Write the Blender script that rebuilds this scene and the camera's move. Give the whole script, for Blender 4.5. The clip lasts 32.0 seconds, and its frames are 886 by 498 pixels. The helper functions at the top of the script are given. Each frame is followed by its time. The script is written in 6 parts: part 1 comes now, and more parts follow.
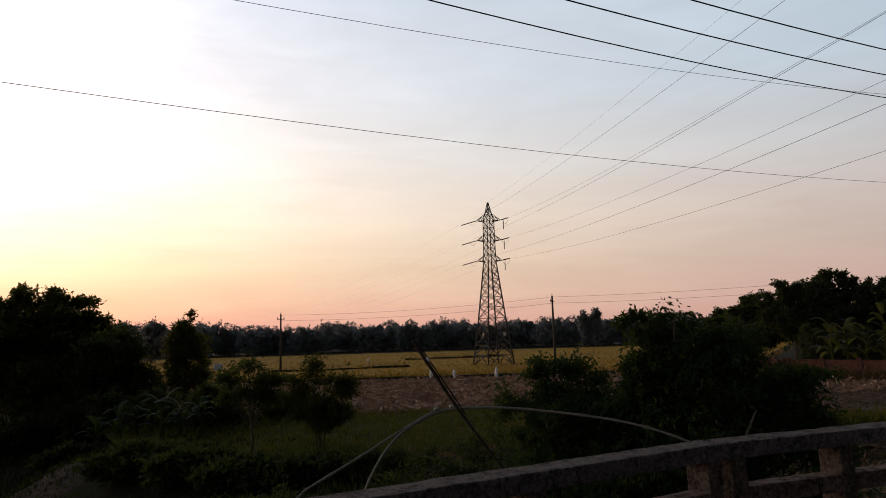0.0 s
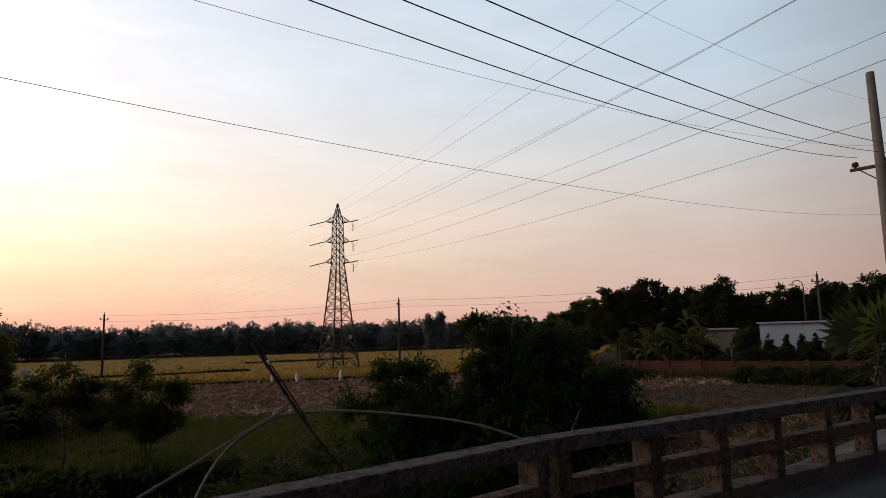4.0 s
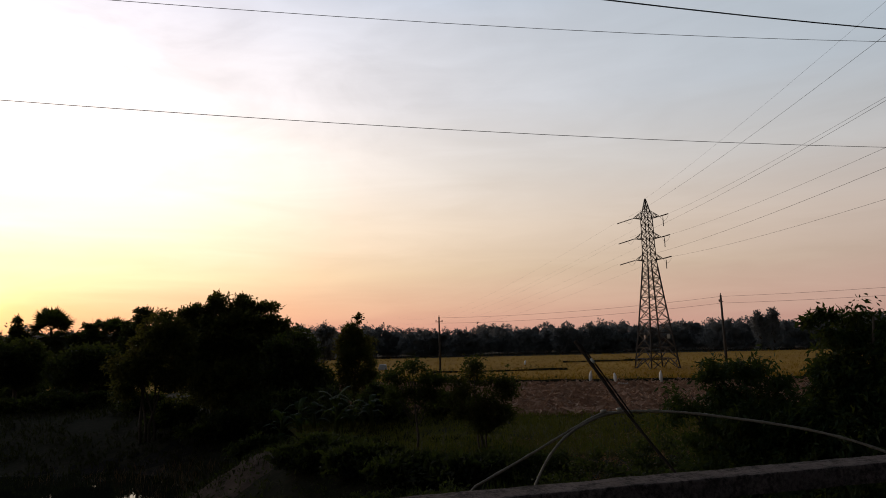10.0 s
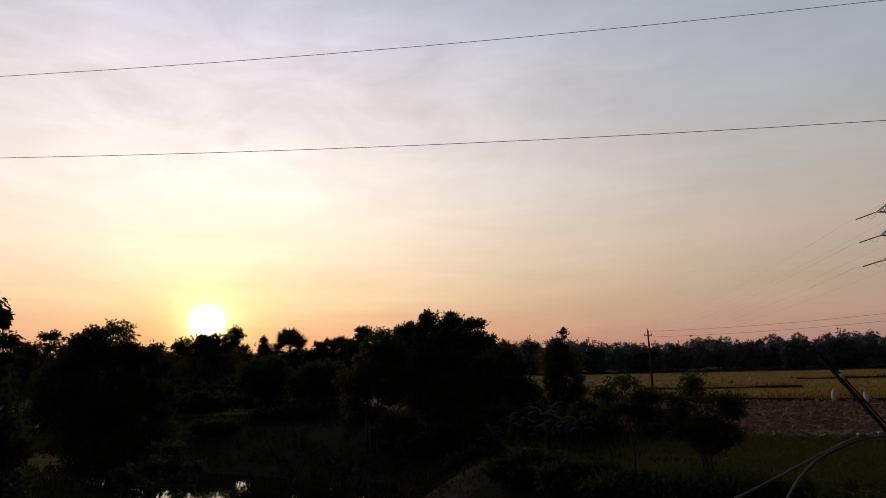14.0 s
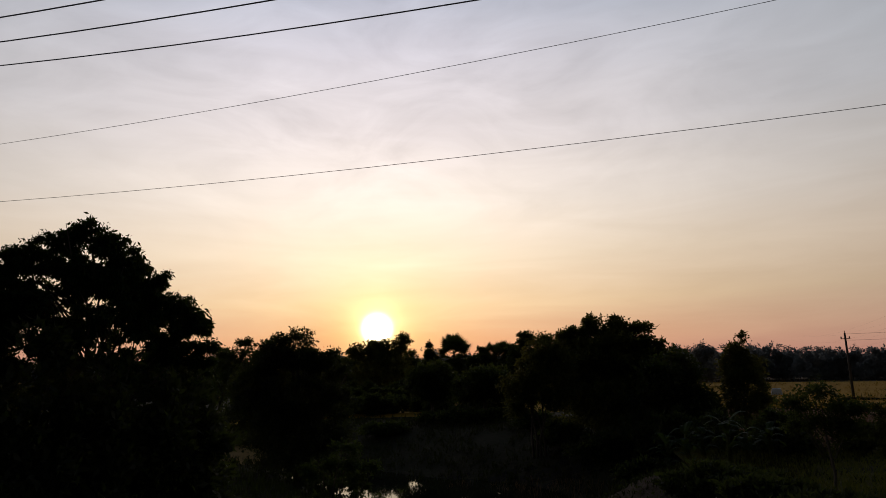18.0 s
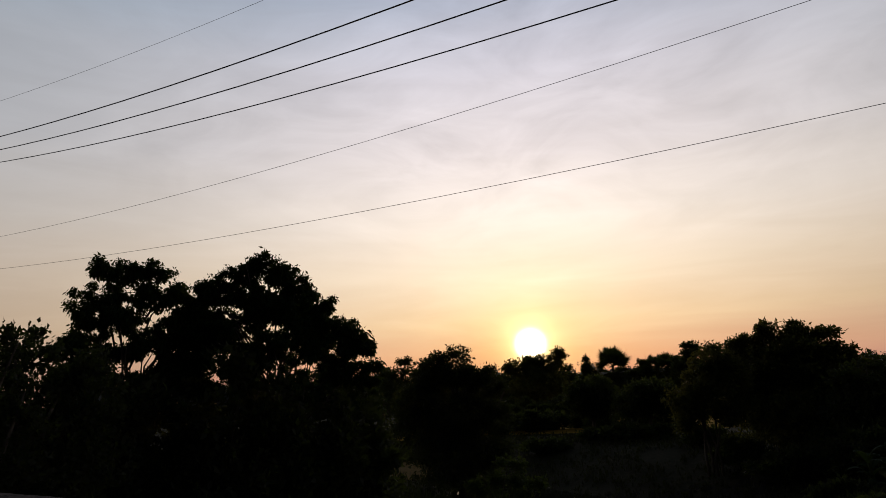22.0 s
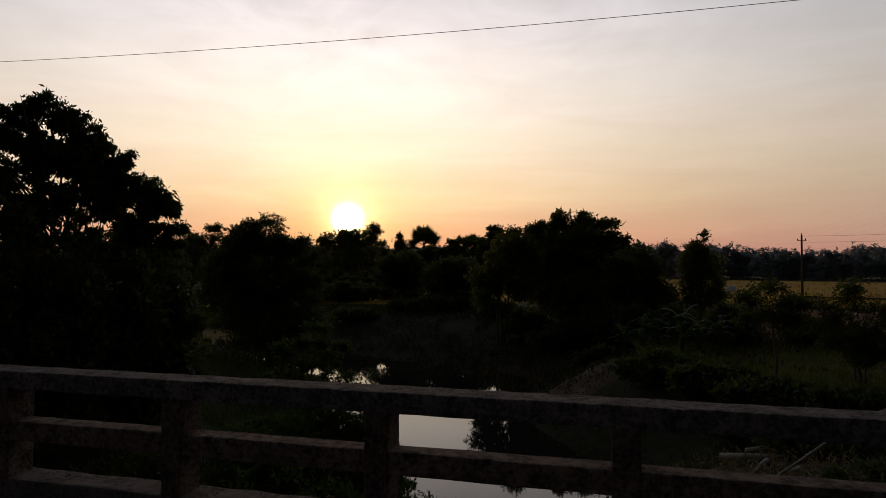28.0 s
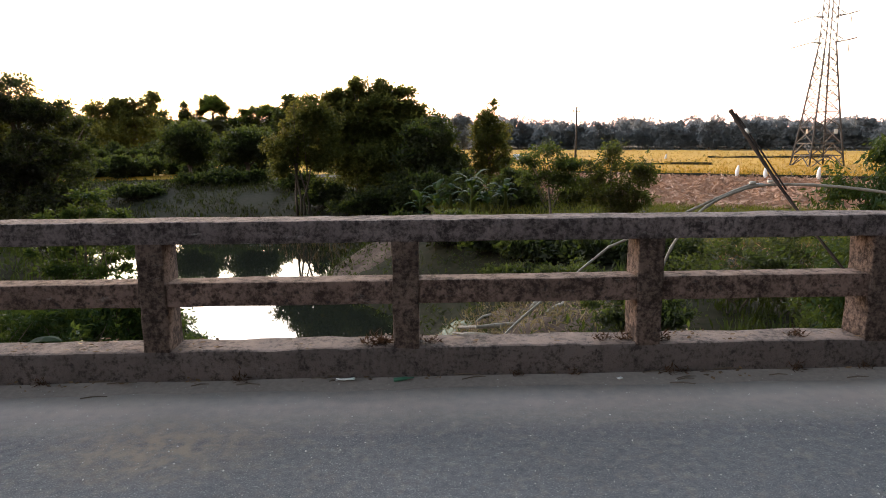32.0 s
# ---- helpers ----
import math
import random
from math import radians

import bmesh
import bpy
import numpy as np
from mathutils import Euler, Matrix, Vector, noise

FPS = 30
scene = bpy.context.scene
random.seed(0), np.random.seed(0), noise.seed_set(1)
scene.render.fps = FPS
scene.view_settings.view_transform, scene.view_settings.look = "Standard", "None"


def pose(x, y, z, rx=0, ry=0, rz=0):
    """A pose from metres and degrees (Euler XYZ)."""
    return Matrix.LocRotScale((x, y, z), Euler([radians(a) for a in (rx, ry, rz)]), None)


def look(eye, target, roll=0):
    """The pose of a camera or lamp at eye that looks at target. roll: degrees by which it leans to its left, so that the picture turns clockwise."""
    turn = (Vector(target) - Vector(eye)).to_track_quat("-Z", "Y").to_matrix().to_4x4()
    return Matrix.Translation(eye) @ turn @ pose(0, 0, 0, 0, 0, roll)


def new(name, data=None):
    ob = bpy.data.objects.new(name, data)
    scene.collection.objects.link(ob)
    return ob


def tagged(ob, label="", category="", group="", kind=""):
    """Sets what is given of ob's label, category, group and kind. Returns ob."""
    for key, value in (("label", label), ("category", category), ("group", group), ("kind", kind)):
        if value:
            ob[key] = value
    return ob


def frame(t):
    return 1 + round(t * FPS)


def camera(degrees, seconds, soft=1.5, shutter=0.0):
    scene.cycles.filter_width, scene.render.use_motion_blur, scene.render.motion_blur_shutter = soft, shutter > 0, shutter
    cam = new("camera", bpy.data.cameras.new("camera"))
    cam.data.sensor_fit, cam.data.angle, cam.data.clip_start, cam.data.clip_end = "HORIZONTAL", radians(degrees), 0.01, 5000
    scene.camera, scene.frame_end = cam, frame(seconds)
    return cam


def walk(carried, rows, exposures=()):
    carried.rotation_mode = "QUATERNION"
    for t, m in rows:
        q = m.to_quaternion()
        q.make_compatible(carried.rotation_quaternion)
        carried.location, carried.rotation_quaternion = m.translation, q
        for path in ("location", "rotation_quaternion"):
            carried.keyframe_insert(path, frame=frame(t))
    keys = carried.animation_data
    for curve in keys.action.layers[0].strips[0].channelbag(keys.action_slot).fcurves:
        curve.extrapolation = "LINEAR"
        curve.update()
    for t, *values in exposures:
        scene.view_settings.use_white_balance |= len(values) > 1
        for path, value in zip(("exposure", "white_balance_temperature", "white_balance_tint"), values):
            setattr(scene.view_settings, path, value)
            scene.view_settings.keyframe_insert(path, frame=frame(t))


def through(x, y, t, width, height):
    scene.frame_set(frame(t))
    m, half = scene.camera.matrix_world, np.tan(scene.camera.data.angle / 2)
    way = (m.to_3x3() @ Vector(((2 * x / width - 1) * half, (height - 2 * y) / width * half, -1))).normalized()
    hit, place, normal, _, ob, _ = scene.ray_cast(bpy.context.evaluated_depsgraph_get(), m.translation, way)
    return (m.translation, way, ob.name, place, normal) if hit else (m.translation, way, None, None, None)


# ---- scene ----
cam = camera(69.4, 32.0, soft=0.9)


def aim(x, y, z, az, el, roll):
    a, e = radians(az), radians(el)
    return look((x, y, z), (x + math.sin(a) * math.cos(e), y + math.cos(a) * math.cos(e), z + math.sin(e)), roll)


# seconds, place, heading (clockwise from +y), tilt and lean in degrees
PATH = [
    (0, 0.082, 0.423, 1.688, 28.03, 7.62, -1.66), (0.5, 0.076, 0.426, 1.694, 26.04, 7.75, -2.04), (1, 0.089, 0.431, 1.685, 25.89, 7.21, -2.08),
    (1.5, 0.100, 0.429, 1.683, 31.85, 8.48, -1.36), (2, 0.099, 0.428, 1.678, 35.67, 7.44, -1.60), (2.5, 0.101, 0.427, 1.677, 38.60, 7.71, -1.47),
    (4.5, 0.108, 0.444, 1.680, 41.71, 7.43, -1.47), (5, 0.102, 0.447, 1.678, 39.13, 7.23, -1.19), (5.5, 0.096, 0.444, 1.676, 35.94, 7.52, -1.42),
    (6, 0.084, 0.443, 1.677, 32.88, 7.35, -1.27), (6.5, 0.064, 0.439, 1.674, 30.63, 7.47, -1.23), (7, 0.056, 0.451, 1.671, 28.08, 7.62, -1.41),
    (7.5, 0.028, 0.441, 1.677, 25.16, 7.86, -1.24), (8, 0.012, 0.431, 1.670, 22.52, 7.98, -1.35), (8.5, -0.013, 0.417, 1.667, 20.27, 8.13, -1.45),
    (9, -0.025, 0.422, 1.660, 17.84, 7.95, -1.45), (9.5, -0.022, 0.420, 1.673, 15.82, 8.13, -1.49), (10, -0.047, 0.376, 1.669, 14.30, 8.21, -1.58),
    (10.5, -0.057, 0.402, 1.669, 12.47, 8.30, -1.46), (11, -0.060, 0.392, 1.669, 10.36, 8.59, -1.58), (11.5, -0.048, 0.418, 1.661, 8.20, 8.62, -1.65),
    (12, -0.086, 0.393, 1.656, 6.21, 8.71, -1.43), (12.5, -0.126, 0.345, 1.651, 3.29, 8.91, -1.44), (13, -0.145, 0.313, 1.646, 1.12, 8.69, -1.62),
    (13.5, -0.171, 0.294, 1.652, -1.00, 8.84, -1.65), (14, -0.178, 0.339, 1.662, -3.54, 10.09, -1.84), (14.5, -0.174, 0.372, 1.659, -5.94, 9.81, -1.69),
    (16.5, -0.129, 0.393, 1.658, -13.74, 10.60, -2.14), (17, -0.148, 0.414, 1.641, -15.04, 10.42, -1.81), (17.5, -0.175, 0.399, 1.642, -16.38, 10.78, -1.71),
    (18, -0.183, 0.394, 1.663, -17.86, 10.93, -1.50), (18.5, -0.192, 0.383, 1.679, -19.55, 11.77, -1.57), (19, -0.248, 0.406, 1.669, -20.38, 11.72, -1.32),
    (19.5, -0.275, 0.402, 1.677, -21.87, 12.02, -1.53), (20, -0.255, 0.426, 1.685, -23.09, 12.19, -1.78), (20.5, -0.275, 0.376, 1.680, -25.11, 12.27, -1.89),
    (21, -0.247, 0.372, 1.669, -26.97, 12.64, -2.37), (21.5, -0.261, 0.359, 1.682, -28.79, 12.32, -2.33), (22, -0.255, 0.373, 1.646, -31.24, 12.79, -2.54),
    (22.5, -0.268, 0.367, 1.638, -33.22, 12.76, -2.53), (23, -0.257, 0.326, 1.611, -35.41, 12.94, -2.64), (23.5, -0.247, 0.306, 1.597, -37.26, 12.38, -2.80),
    (24, -0.233, 0.293, 1.598, -36.27, 12.33, -2.98), (24.5, -0.240, 0.292, 1.621, -33.24, 11.88, -2.07), (25, -0.253, 0.316, 1.630, -29.82, 12.64, -0.60),
    (25.5, -0.260, 0.350, 1.629, -25.26, 11.24, 0.35), (26, -0.280, 0.352, 1.615, -22.71, 9.97, 0.56), (26.5, -0.267, 0.405, 1.602, -20.43, 8.11, 0.30),
    (28.5, -0.183, 0.387, 1.540, -13.71, 0.53, 0.21), (29, -0.168, 0.398, 1.514, -11.01, 0.94, 0.47), (29.5, -0.147, 0.402, 1.468, -6.59, -2.41, 0.10),
    (30, -0.140, 0.409, 1.432, -4.66, -5.67, -0.00), (30.5, -0.131, 0.410, 1.402, -3.75, -7.50, 0.37), (31, -0.115, 0.397, 1.361, -1.65, -8.43, 0.21),
    (31.5, -0.109, 0.393, 1.321, -0.23, -9.48, -0.30), (32, -0.101, 0.389, 1.288, 2.17, -10.05, -0.38)]
walk(cam, [(r[0], aim(*r[1:])) for r in PATH],
     exposures=[(0, 0.52), (2, 0.58), (5, 0.7), (7, 0.58), (9, 0.3), (11, 0.08), (13, -0.18), (18, -0.36), (26.5, -0.4), (28.5, -0.15), (29, 0.0), (29.5, 0.2), (30, 0.8), (30.5, 2.45), (31, 3.12), (32, 3.5)])

# ---------------------------------------------------------------- light
SUN_AZ, SUN_EL = -23.9, 3.95
SUN_DIR = Vector((math.sin(radians(SUN_AZ)) * math.cos(radians(SUN_EL)), math.cos(radians(SUN_AZ)) * math.cos(radians(SUN_EL)), math.sin(radians(SUN_EL))))
world = bpy.data.worlds.new("evening sky")
scene.world = world
world.use_nodes = True
wn = world.node_tree


def w_math(op, a, b_=None, c=None, clamp=False):
    n = wn.nodes.new("ShaderNodeMath")
    n.operation, n.use_clamp = op, clamp
    for i, v in enumerate((a, b_, c)):
        if v is None:
            continue
        if isinstance(v, (int, float)):
            n.inputs[i].default_value = v
        else:
            wn.links.new(v, n.inputs[i])
    return n.outputs[0]


def w_vec(op, a, b_=None, scale=None):
    n = wn.nodes.new("ShaderNodeVectorMath")
    n.operation = op
    for i, v in enumerate((a, b_)):
        if v is None:
            continue
        if isinstance(v, tuple):
            n.inputs[i].default_value = v
        else:
            wn.links.new(v, n.inputs[i])
    if scale is not None:
        wn.links.new(scale, n.inputs["Scale"])
    return n.outputs["Value"] if op == "DOT_PRODUCT" else n.outputs["Vector"]


tc = wn.nodes.new("ShaderNodeTexCoord")
sky_dir = w_vec("NORMALIZE", tc.outputs["Generated"])
sep = wn.nodes.new("ShaderNodeSeparateXYZ")
wn.links.new(sky_dir, sep.inputs[0])
height = w_math("DIVIDE", w_math("ARCSINE", sep.outputs["Z"]), math.pi / 2)
flat_len = w_math("MAXIMUM", w_math("SQRT", w_math("SUBTRACT", 1.0, w_math("POWER", sep.outputs["Z"], 2.0))), 0.001)
flat_sun = Vector((SUN_DIR.x, SUN_DIR.y, 0)).normalized()
side = w_math("MAXIMUM", w_math("MINIMUM", w_math("DIVIDE", w_vec("DOT_PRODUCT", sky_dir, tuple(flat_sun)), flat_len), 1.0), -1.0)
aside = w_math("ARCCOSINE", side)
away = w_math("ARCCOSINE", w_vec("DOT_PRODUCT", sky_dir, tuple(SUN_DIR)))


def cloud(scale, stretch, turn, detail, warp):
    mp = wn.nodes.new("ShaderNodeMapping")
    mp.inputs["Scale"].default_value, mp.inputs["Rotation"].default_value = stretch, turn
    wn.links.new(sky_dir, mp.inputs["Vector"])
    n = wn.nodes.new("ShaderNodeTexNoise")
    n.inputs["Scale"].default_value, n.inputs["Detail"].default_value, n.inputs["Roughness"].default_value, n.inputs["Distortion"].default_value = scale, detail, 0.56, warp
    wn.links.new(mp.outputs[0], n.inputs["Vector"])
    return w_math("SUBTRACT", n.outputs["Fac"], 0.5)


# level streaks of thin high cloud, and loose wisps above them
streak = cloud(1.7, (2.2, 2.2, 14.0), (0.06, -0.10, 0), 6.0, 0.6)
wisp = cloud(2.6, (1.6, 1.6, 4.2), (0.25, -0.35, 0.3), 8.0, 1.1)
high = w_math("MULTIPLY_ADD", height, 9.0, -1.0, True)
level = w_math("ADD", height, w_math("MULTIPLY", streak, 0.02))


def band(stops):
    """A colour that runs with the height over the horizon; stops in degrees."""
    r = wn.nodes.new("ShaderNodeValToRGB")
    e = r.color_ramp.elements
    while len(e) < len(stops):
        e.new(0.5)
    for el, (deg, c) in zip(e, stops):
        el.position, el.color = deg / 90, (*c, 1)
    wn.links.new(level, r.inputs["Fac"])
    return r.outputs["Color"]


def bell(angle, width, power=2.0):
    return w_math("POWER", math.e, w_math("MULTIPLY", w_math("POWER", w_math("DIVIDE", angle, radians(width)), power), -1.0))


# the whole western sky, which dims towards the east; the warm half round the sun; the bright part above the sun
whole = band(((0, (0.331, 0.246, 0.215)), (3, (0.316, 0.240, 0.245)), (6, (0.268, 0.222, 0.245)), (10, (0.262, 0.25, 0.28)), (15, (0.242, 0.293, 0.346)), (21, (0.229, 0.334, 0.424)), (28, (0.265, 0.372, 0.46)), (35, (0.24, 0.37, 0.50)), (43, (0.017, 0.028, 0.044)), (90, (0.008, 0.014, 0.024))))
warm = band(((0, (0.237, 0.010, 0.0)), (3, (0.336, 0.182, 0.053)), (6, (0.432, 0.329, 0.134)), (10, (0.504, 0.398, 0.23)), (15, (0.486, 0.388, 0.283)), (21, (0.41, 0.31, 0.25)), (28, (0.28, 0.21, 0.19)), (38, (0.045, 0.05, 0.065)), (45, (0, 0, 0))))
bright = band(((0, (0.202, 0.0, 0.0)), (3, (0.358, 0.108, 0.0)), (6, (0.497, 0.322, 0.15)), (10, (0.553, 0.475, 0.35)), (15, (0.573, 0.51, 0.45)), (21, (0.50, 0.43, 0.42)), (28, (0.33, 0.29, 0.33)), (36, (0.18, 0.15, 0.19)), (45, (0, 0, 0))))
total = w_vec("SCALE", whole, scale=w_math("MULTIPLY_ADD", w_math("MULTIPLY_ADD", side, 1.6, 1.0, True), 0.95, 0.05))
total = w_vec("ADD", total, w_vec("SCALE", warm, scale=bell(aside, 77)))
total = w_vec("ADD", total, w_vec("SCALE", bright, scale=bell(aside, 28)))


def glow(width, colour, power=1.0):
    cn = wn.nodes.new("ShaderNodeCombineXYZ")
    for i, v in enumerate(colour):
        cn.inputs[i].default_value = v
    return w_vec("SCALE", cn.outputs[0], scale=bell(away, width, power))


for args in ((3.2, (0.45, 0.48, 0.05)), (2.1, (0.8, 0.68, 0.36), 2.0), (1.0, (16, 14, 9), 3.0)):
    total = w_vec("ADD", total, glow(*args))
total = w_vec("MULTIPLY", total, (1.02, 0.97, 0.94))
total = w_vec("SCALE", total, scale=w_math("ADD", w_math("MULTIPLY_ADD", streak, 0.22, 1.0), w_math("MULTIPLY", w_math("MULTIPLY", w_math("MULTIPLY", wisp, high), bell(aside, 42)), 0.62)))
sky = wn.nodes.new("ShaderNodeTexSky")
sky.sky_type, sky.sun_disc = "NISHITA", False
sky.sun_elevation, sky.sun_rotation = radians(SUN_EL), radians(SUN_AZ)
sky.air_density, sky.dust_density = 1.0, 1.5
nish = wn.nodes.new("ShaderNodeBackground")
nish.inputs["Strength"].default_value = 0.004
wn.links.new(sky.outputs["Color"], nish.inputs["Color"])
bg = wn.nodes["Background"]
bg.inputs["Strength"].default_value = 1.0
wn.links.new(total, bg.inputs["Color"])
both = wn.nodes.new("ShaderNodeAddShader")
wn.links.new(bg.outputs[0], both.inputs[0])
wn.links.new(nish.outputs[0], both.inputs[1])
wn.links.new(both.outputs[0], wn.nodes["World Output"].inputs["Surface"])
sun = new("sun", bpy.data.lights.new("sun", "SUN"))
sun.data.energy, sun.data.angle, sun.data.color = 0.22, radians(1.5), (1.0, 0.55, 0.25)
sun.matrix_basis = look((0, 0, 60), Vector((0, 0, 60)) - SUN_DIR)

# ---------------------------------------------------------------- materials
def mat(name, rough=0.8, metal=0.0):
    m = bpy.data.materials.new(name)
    m.use_nodes = True
    nt = m.node_tree
    b = nt.nodes["Principled BSDF"]
    b.inputs["Roughness"].default_value = rough
    b.inputs["Metallic"].default_value = metal
    return m, nt, b


def node(nt, kind, **vals):
    n = nt.nodes.new(kind)
    for k, v in vals.items():
        n.inputs[k.replace("_", " ")].default_value = v
    return n


def ramp(nt, fac, stops):
    r = nt.nodes.new("ShaderNodeValToRGB")
    e = r.color_ramp.elements
    while len(e) < len(stops):
        e.new(0.5)
    for el, (p, c) in zip(e, stops):
        el.position, el.color = p, (*c, 1) if len(c) == 3 else c
    nt.links.new(fac, r.inputs["Fac"])
    return r.outputs["Color"]


def coords(nt, scale=1.0, stretch=(1, 1, 1)):
    tc = nt.nodes.new("ShaderNodeTexCoord")
    mp = nt.nodes.new("ShaderNodeMapping")
    mp.inputs["Scale"].default_value = [scale * s for s in stretch]
    nt.links.new(tc.outputs["Object"], mp.inputs["Vector"])
    return mp.outputs["Vector"]


def noise_tex(nt, vec, scale, detail=6.0, rough=0.6):
    n = node(nt, "ShaderNodeTexNoise", Scale=scale, Detail=detail, Roughness=rough)
    nt.links.new(vec, n.inputs["Vector"])
    return n.outputs["Fac"]


def mixc(nt, fac, a, b, mode="MIX"):
    n = nt.nodes.new("ShaderNodeMix")
    n.data_type, n.blend_type = "RGBA", mode
    for i, v in ((0, fac), (6, a), (7, b)):
        if isinstance(v, (int, float)):
            n.inputs[i].default_value = v
        elif isinstance(v, tuple):
            n.inputs[i].default_value = (*v, 1)
        else:
            nt.links.new(v, n.inputs[i])
    return n.outputs[2]


def bump(nt, b, height, strength=0.4, dist=0.01):
    n = node(nt, "ShaderNodeBump", Strength=strength, Distance=dist)
    nt.links.new(height, n.inputs["Height"])
    nt.links.new(n.outputs["Normal"], b.inputs["Normal"])


def two_scale(name, stops, big, small, rough=0.85, strength=0.4, dist=0.01, stretch=(1, 1, 1), per_object=0.0):
    """A surface whose colour runs over stops by a coarse and a fine noise, with relief."""
    m, nt, b = mat(name, rough)
    v = coords(nt, 1.0, stretch)
    n1, n2 = noise_tex(nt, v, big, 5), noise_tex(nt, v, small, 8)
    mx = node(nt, "ShaderNodeMath")
    mx.operation = "ADD"
    nt.links.new(n1, mx.inputs[0])
    nt.links.new(n2, mx.inputs[1])
    half = node(nt, "ShaderNodeMath")
    half.operation = "MULTIPLY"
    half.inputs[1].default_value = 0.5
    nt.links.new(mx.outputs[0], half.inputs[0])
    col = ramp(nt, half.outputs[0], stops)
    if per_object:
        oi = nt.nodes.new("ShaderNodeObjectInfo")
        hs = nt.nodes.new("ShaderNodeHueSaturation")
        mr = node(nt, "ShaderNodeMapRange", To_Min=1 - per_object, To_Max=1 + per_object)
        nt.links.new(oi.outputs["Random"], mr.inputs["Value"])
        nt.links.new(mr.outputs["Result"], hs.inputs["Value"])
        nt.links.new(col, hs.inputs["Color"])
        col = hs.outputs["Color"]
    b.inputs["Specular IOR Level"].default_value = 0.5 if rough < 0.8 else 0.06
    nt.links.new(col, b.inputs["Base Color"])
    bump(nt, b, n2, strength, dist)
    return m


def leaf_mat(name, dark, light, through=0.35, tint=(0.25, 0.32, 0.04)):
    """Leaves: each its own shade, light passes through the blade."""
    m, nt, b = mat(name, 0.6)
    geo = nt.nodes.new("ShaderNodeNewGeometry")
    oi = nt.nodes.new("ShaderNodeObjectInfo")
    add = node(nt, "ShaderNodeMath")
    add.operation = "MULTIPLY_ADD"
    add.inputs[1].default_value = 0.75
    half = node(nt, "ShaderNodeMath")
    half.operation = "MULTIPLY"
    half.inputs[1].default_value = 0.25
    nt.links.new(oi.outputs["Random"], half.inputs[0])
    nt.links.new(geo.outputs["Random Per Island"], add.inputs[0])
    nt.links.new(half.outputs[0], add.inputs[2])
    col = ramp(nt, add.outputs[0], [(0.0, dark), (0.6, tuple((a + c) / 2 for a, c in zip(dark, light))), (1.0, light)])
    nt.links.new(col, b.inputs["Base Color"])
    b.inputs["Specular IOR Level"].default_value = 0.06
    tr = nt.nodes.new("ShaderNodeBsdfTranslucent")
    nt.links.new(mixc(nt, 0.55, col, tint), tr.inputs["Color"])
    mx = node(nt, "ShaderNodeMixShader")
    mx.inputs[0].default_value = through
    nt.links.new(b.outputs[0], mx.inputs[1])
    nt.links.new(tr.outputs[0], mx.inputs[2])
    nt.links.new(mx.outputs[0], nt.nodes["Material Output"].inputs["Surface"])
    return m


def plain(name, col, rough=0.6, metal=0.0, vary=0.25, scale=6.0):
    m, nt, b = mat(name, rough, metal)
    n = noise_tex(nt, coords(nt), scale, 7)
    nt.links.new(ramp(nt, n, [(0.3, tuple(c * (1 - vary) for c in col)), (0.7, tuple(min(1, c * (1 + vary)) for c in col))]), b.inputs["Base Color"])
    bump(nt, b, n, 0.15, 0.004)
    return m


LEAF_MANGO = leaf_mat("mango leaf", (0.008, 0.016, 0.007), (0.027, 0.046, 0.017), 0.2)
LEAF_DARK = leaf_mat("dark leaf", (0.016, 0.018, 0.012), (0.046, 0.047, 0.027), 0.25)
LEAF_OLIVE = leaf_mat("olive leaf", (0.026, 0.034, 0.010), (0.085, 0.09, 0.025), 0.35, (0.30, 0.28, 0.05))
LEAF_FRESH = leaf_mat("fresh leaf", (0.011, 0.022, 0.009), (0.033, 0.057, 0.021), 0.25)
LEAF_RUST = leaf_mat("rusty leaf", (0.020, 0.017, 0.009), (0.062, 0.044, 0.019), 0.3)
LEAF_DULL = leaf_mat("dull olive leaf", (0.014, 0.018, 0.008), (0.048, 0.050, 0.018), 0.3)
# pale grey instead of leaf green: distance haze is put into this colour
LEAF_FAR_HAZE = leaf_mat("haze-paled far leaf", (0.18, 0.19, 0.19), (0.235, 0.245, 0.245), 0.6, (0.24, 0.24, 0.24))
GRASS = leaf_mat("grass blade", (0.012, 0.016, 0.007), (0.035, 0.037, 0.016), 0.2)
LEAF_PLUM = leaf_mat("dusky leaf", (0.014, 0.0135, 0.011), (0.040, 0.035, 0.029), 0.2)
RICE = leaf_mat("ripe rice", (0.25, 0.125, 0.015), (0.44, 0.25, 0.03), 0.25, (0.5, 0.34, 0.05))
STRAW = leaf_mat("dry straw", (0.14, 0.10, 0.05), (0.34, 0.26, 0.14), 0.2, (0.4, 0.3, 0.12))
BARK = two_scale("bark", [(0.3, (0.05, 0.04, 0.03)), (0.7, (0.17, 0.13, 0.10))], 3, 30, 0.9, 0.7, 0.02, (1, 1, 0.3))
SOIL = two_scale("soil and grass", [(0.35, (0.015, 0.017, 0.008)), (0.5, (0.026, 0.024, 0.013)), (0.65, (0.043, 0.034, 0.022))], 0.12, 3.0, 0.95, 0.6, 0.05)
STEEL = plain("weathered steel", (0.075, 0.062, 0.055), 0.75, 0.1, 0.3)
WIRE = plain("weathered wire", (0.022, 0.022, 0.025), 0.6)
POLE_GREY = two_scale("pole concrete", [(0.35, (0.13, 0.115, 0.10)), (0.65, (0.23, 0.21, 0.18))], 1.5, 25, 0.85, 0.3, 0.004)
PORCELAIN = plain("brown porcelain", (0.09, 0.045, 0.03), 0.25)
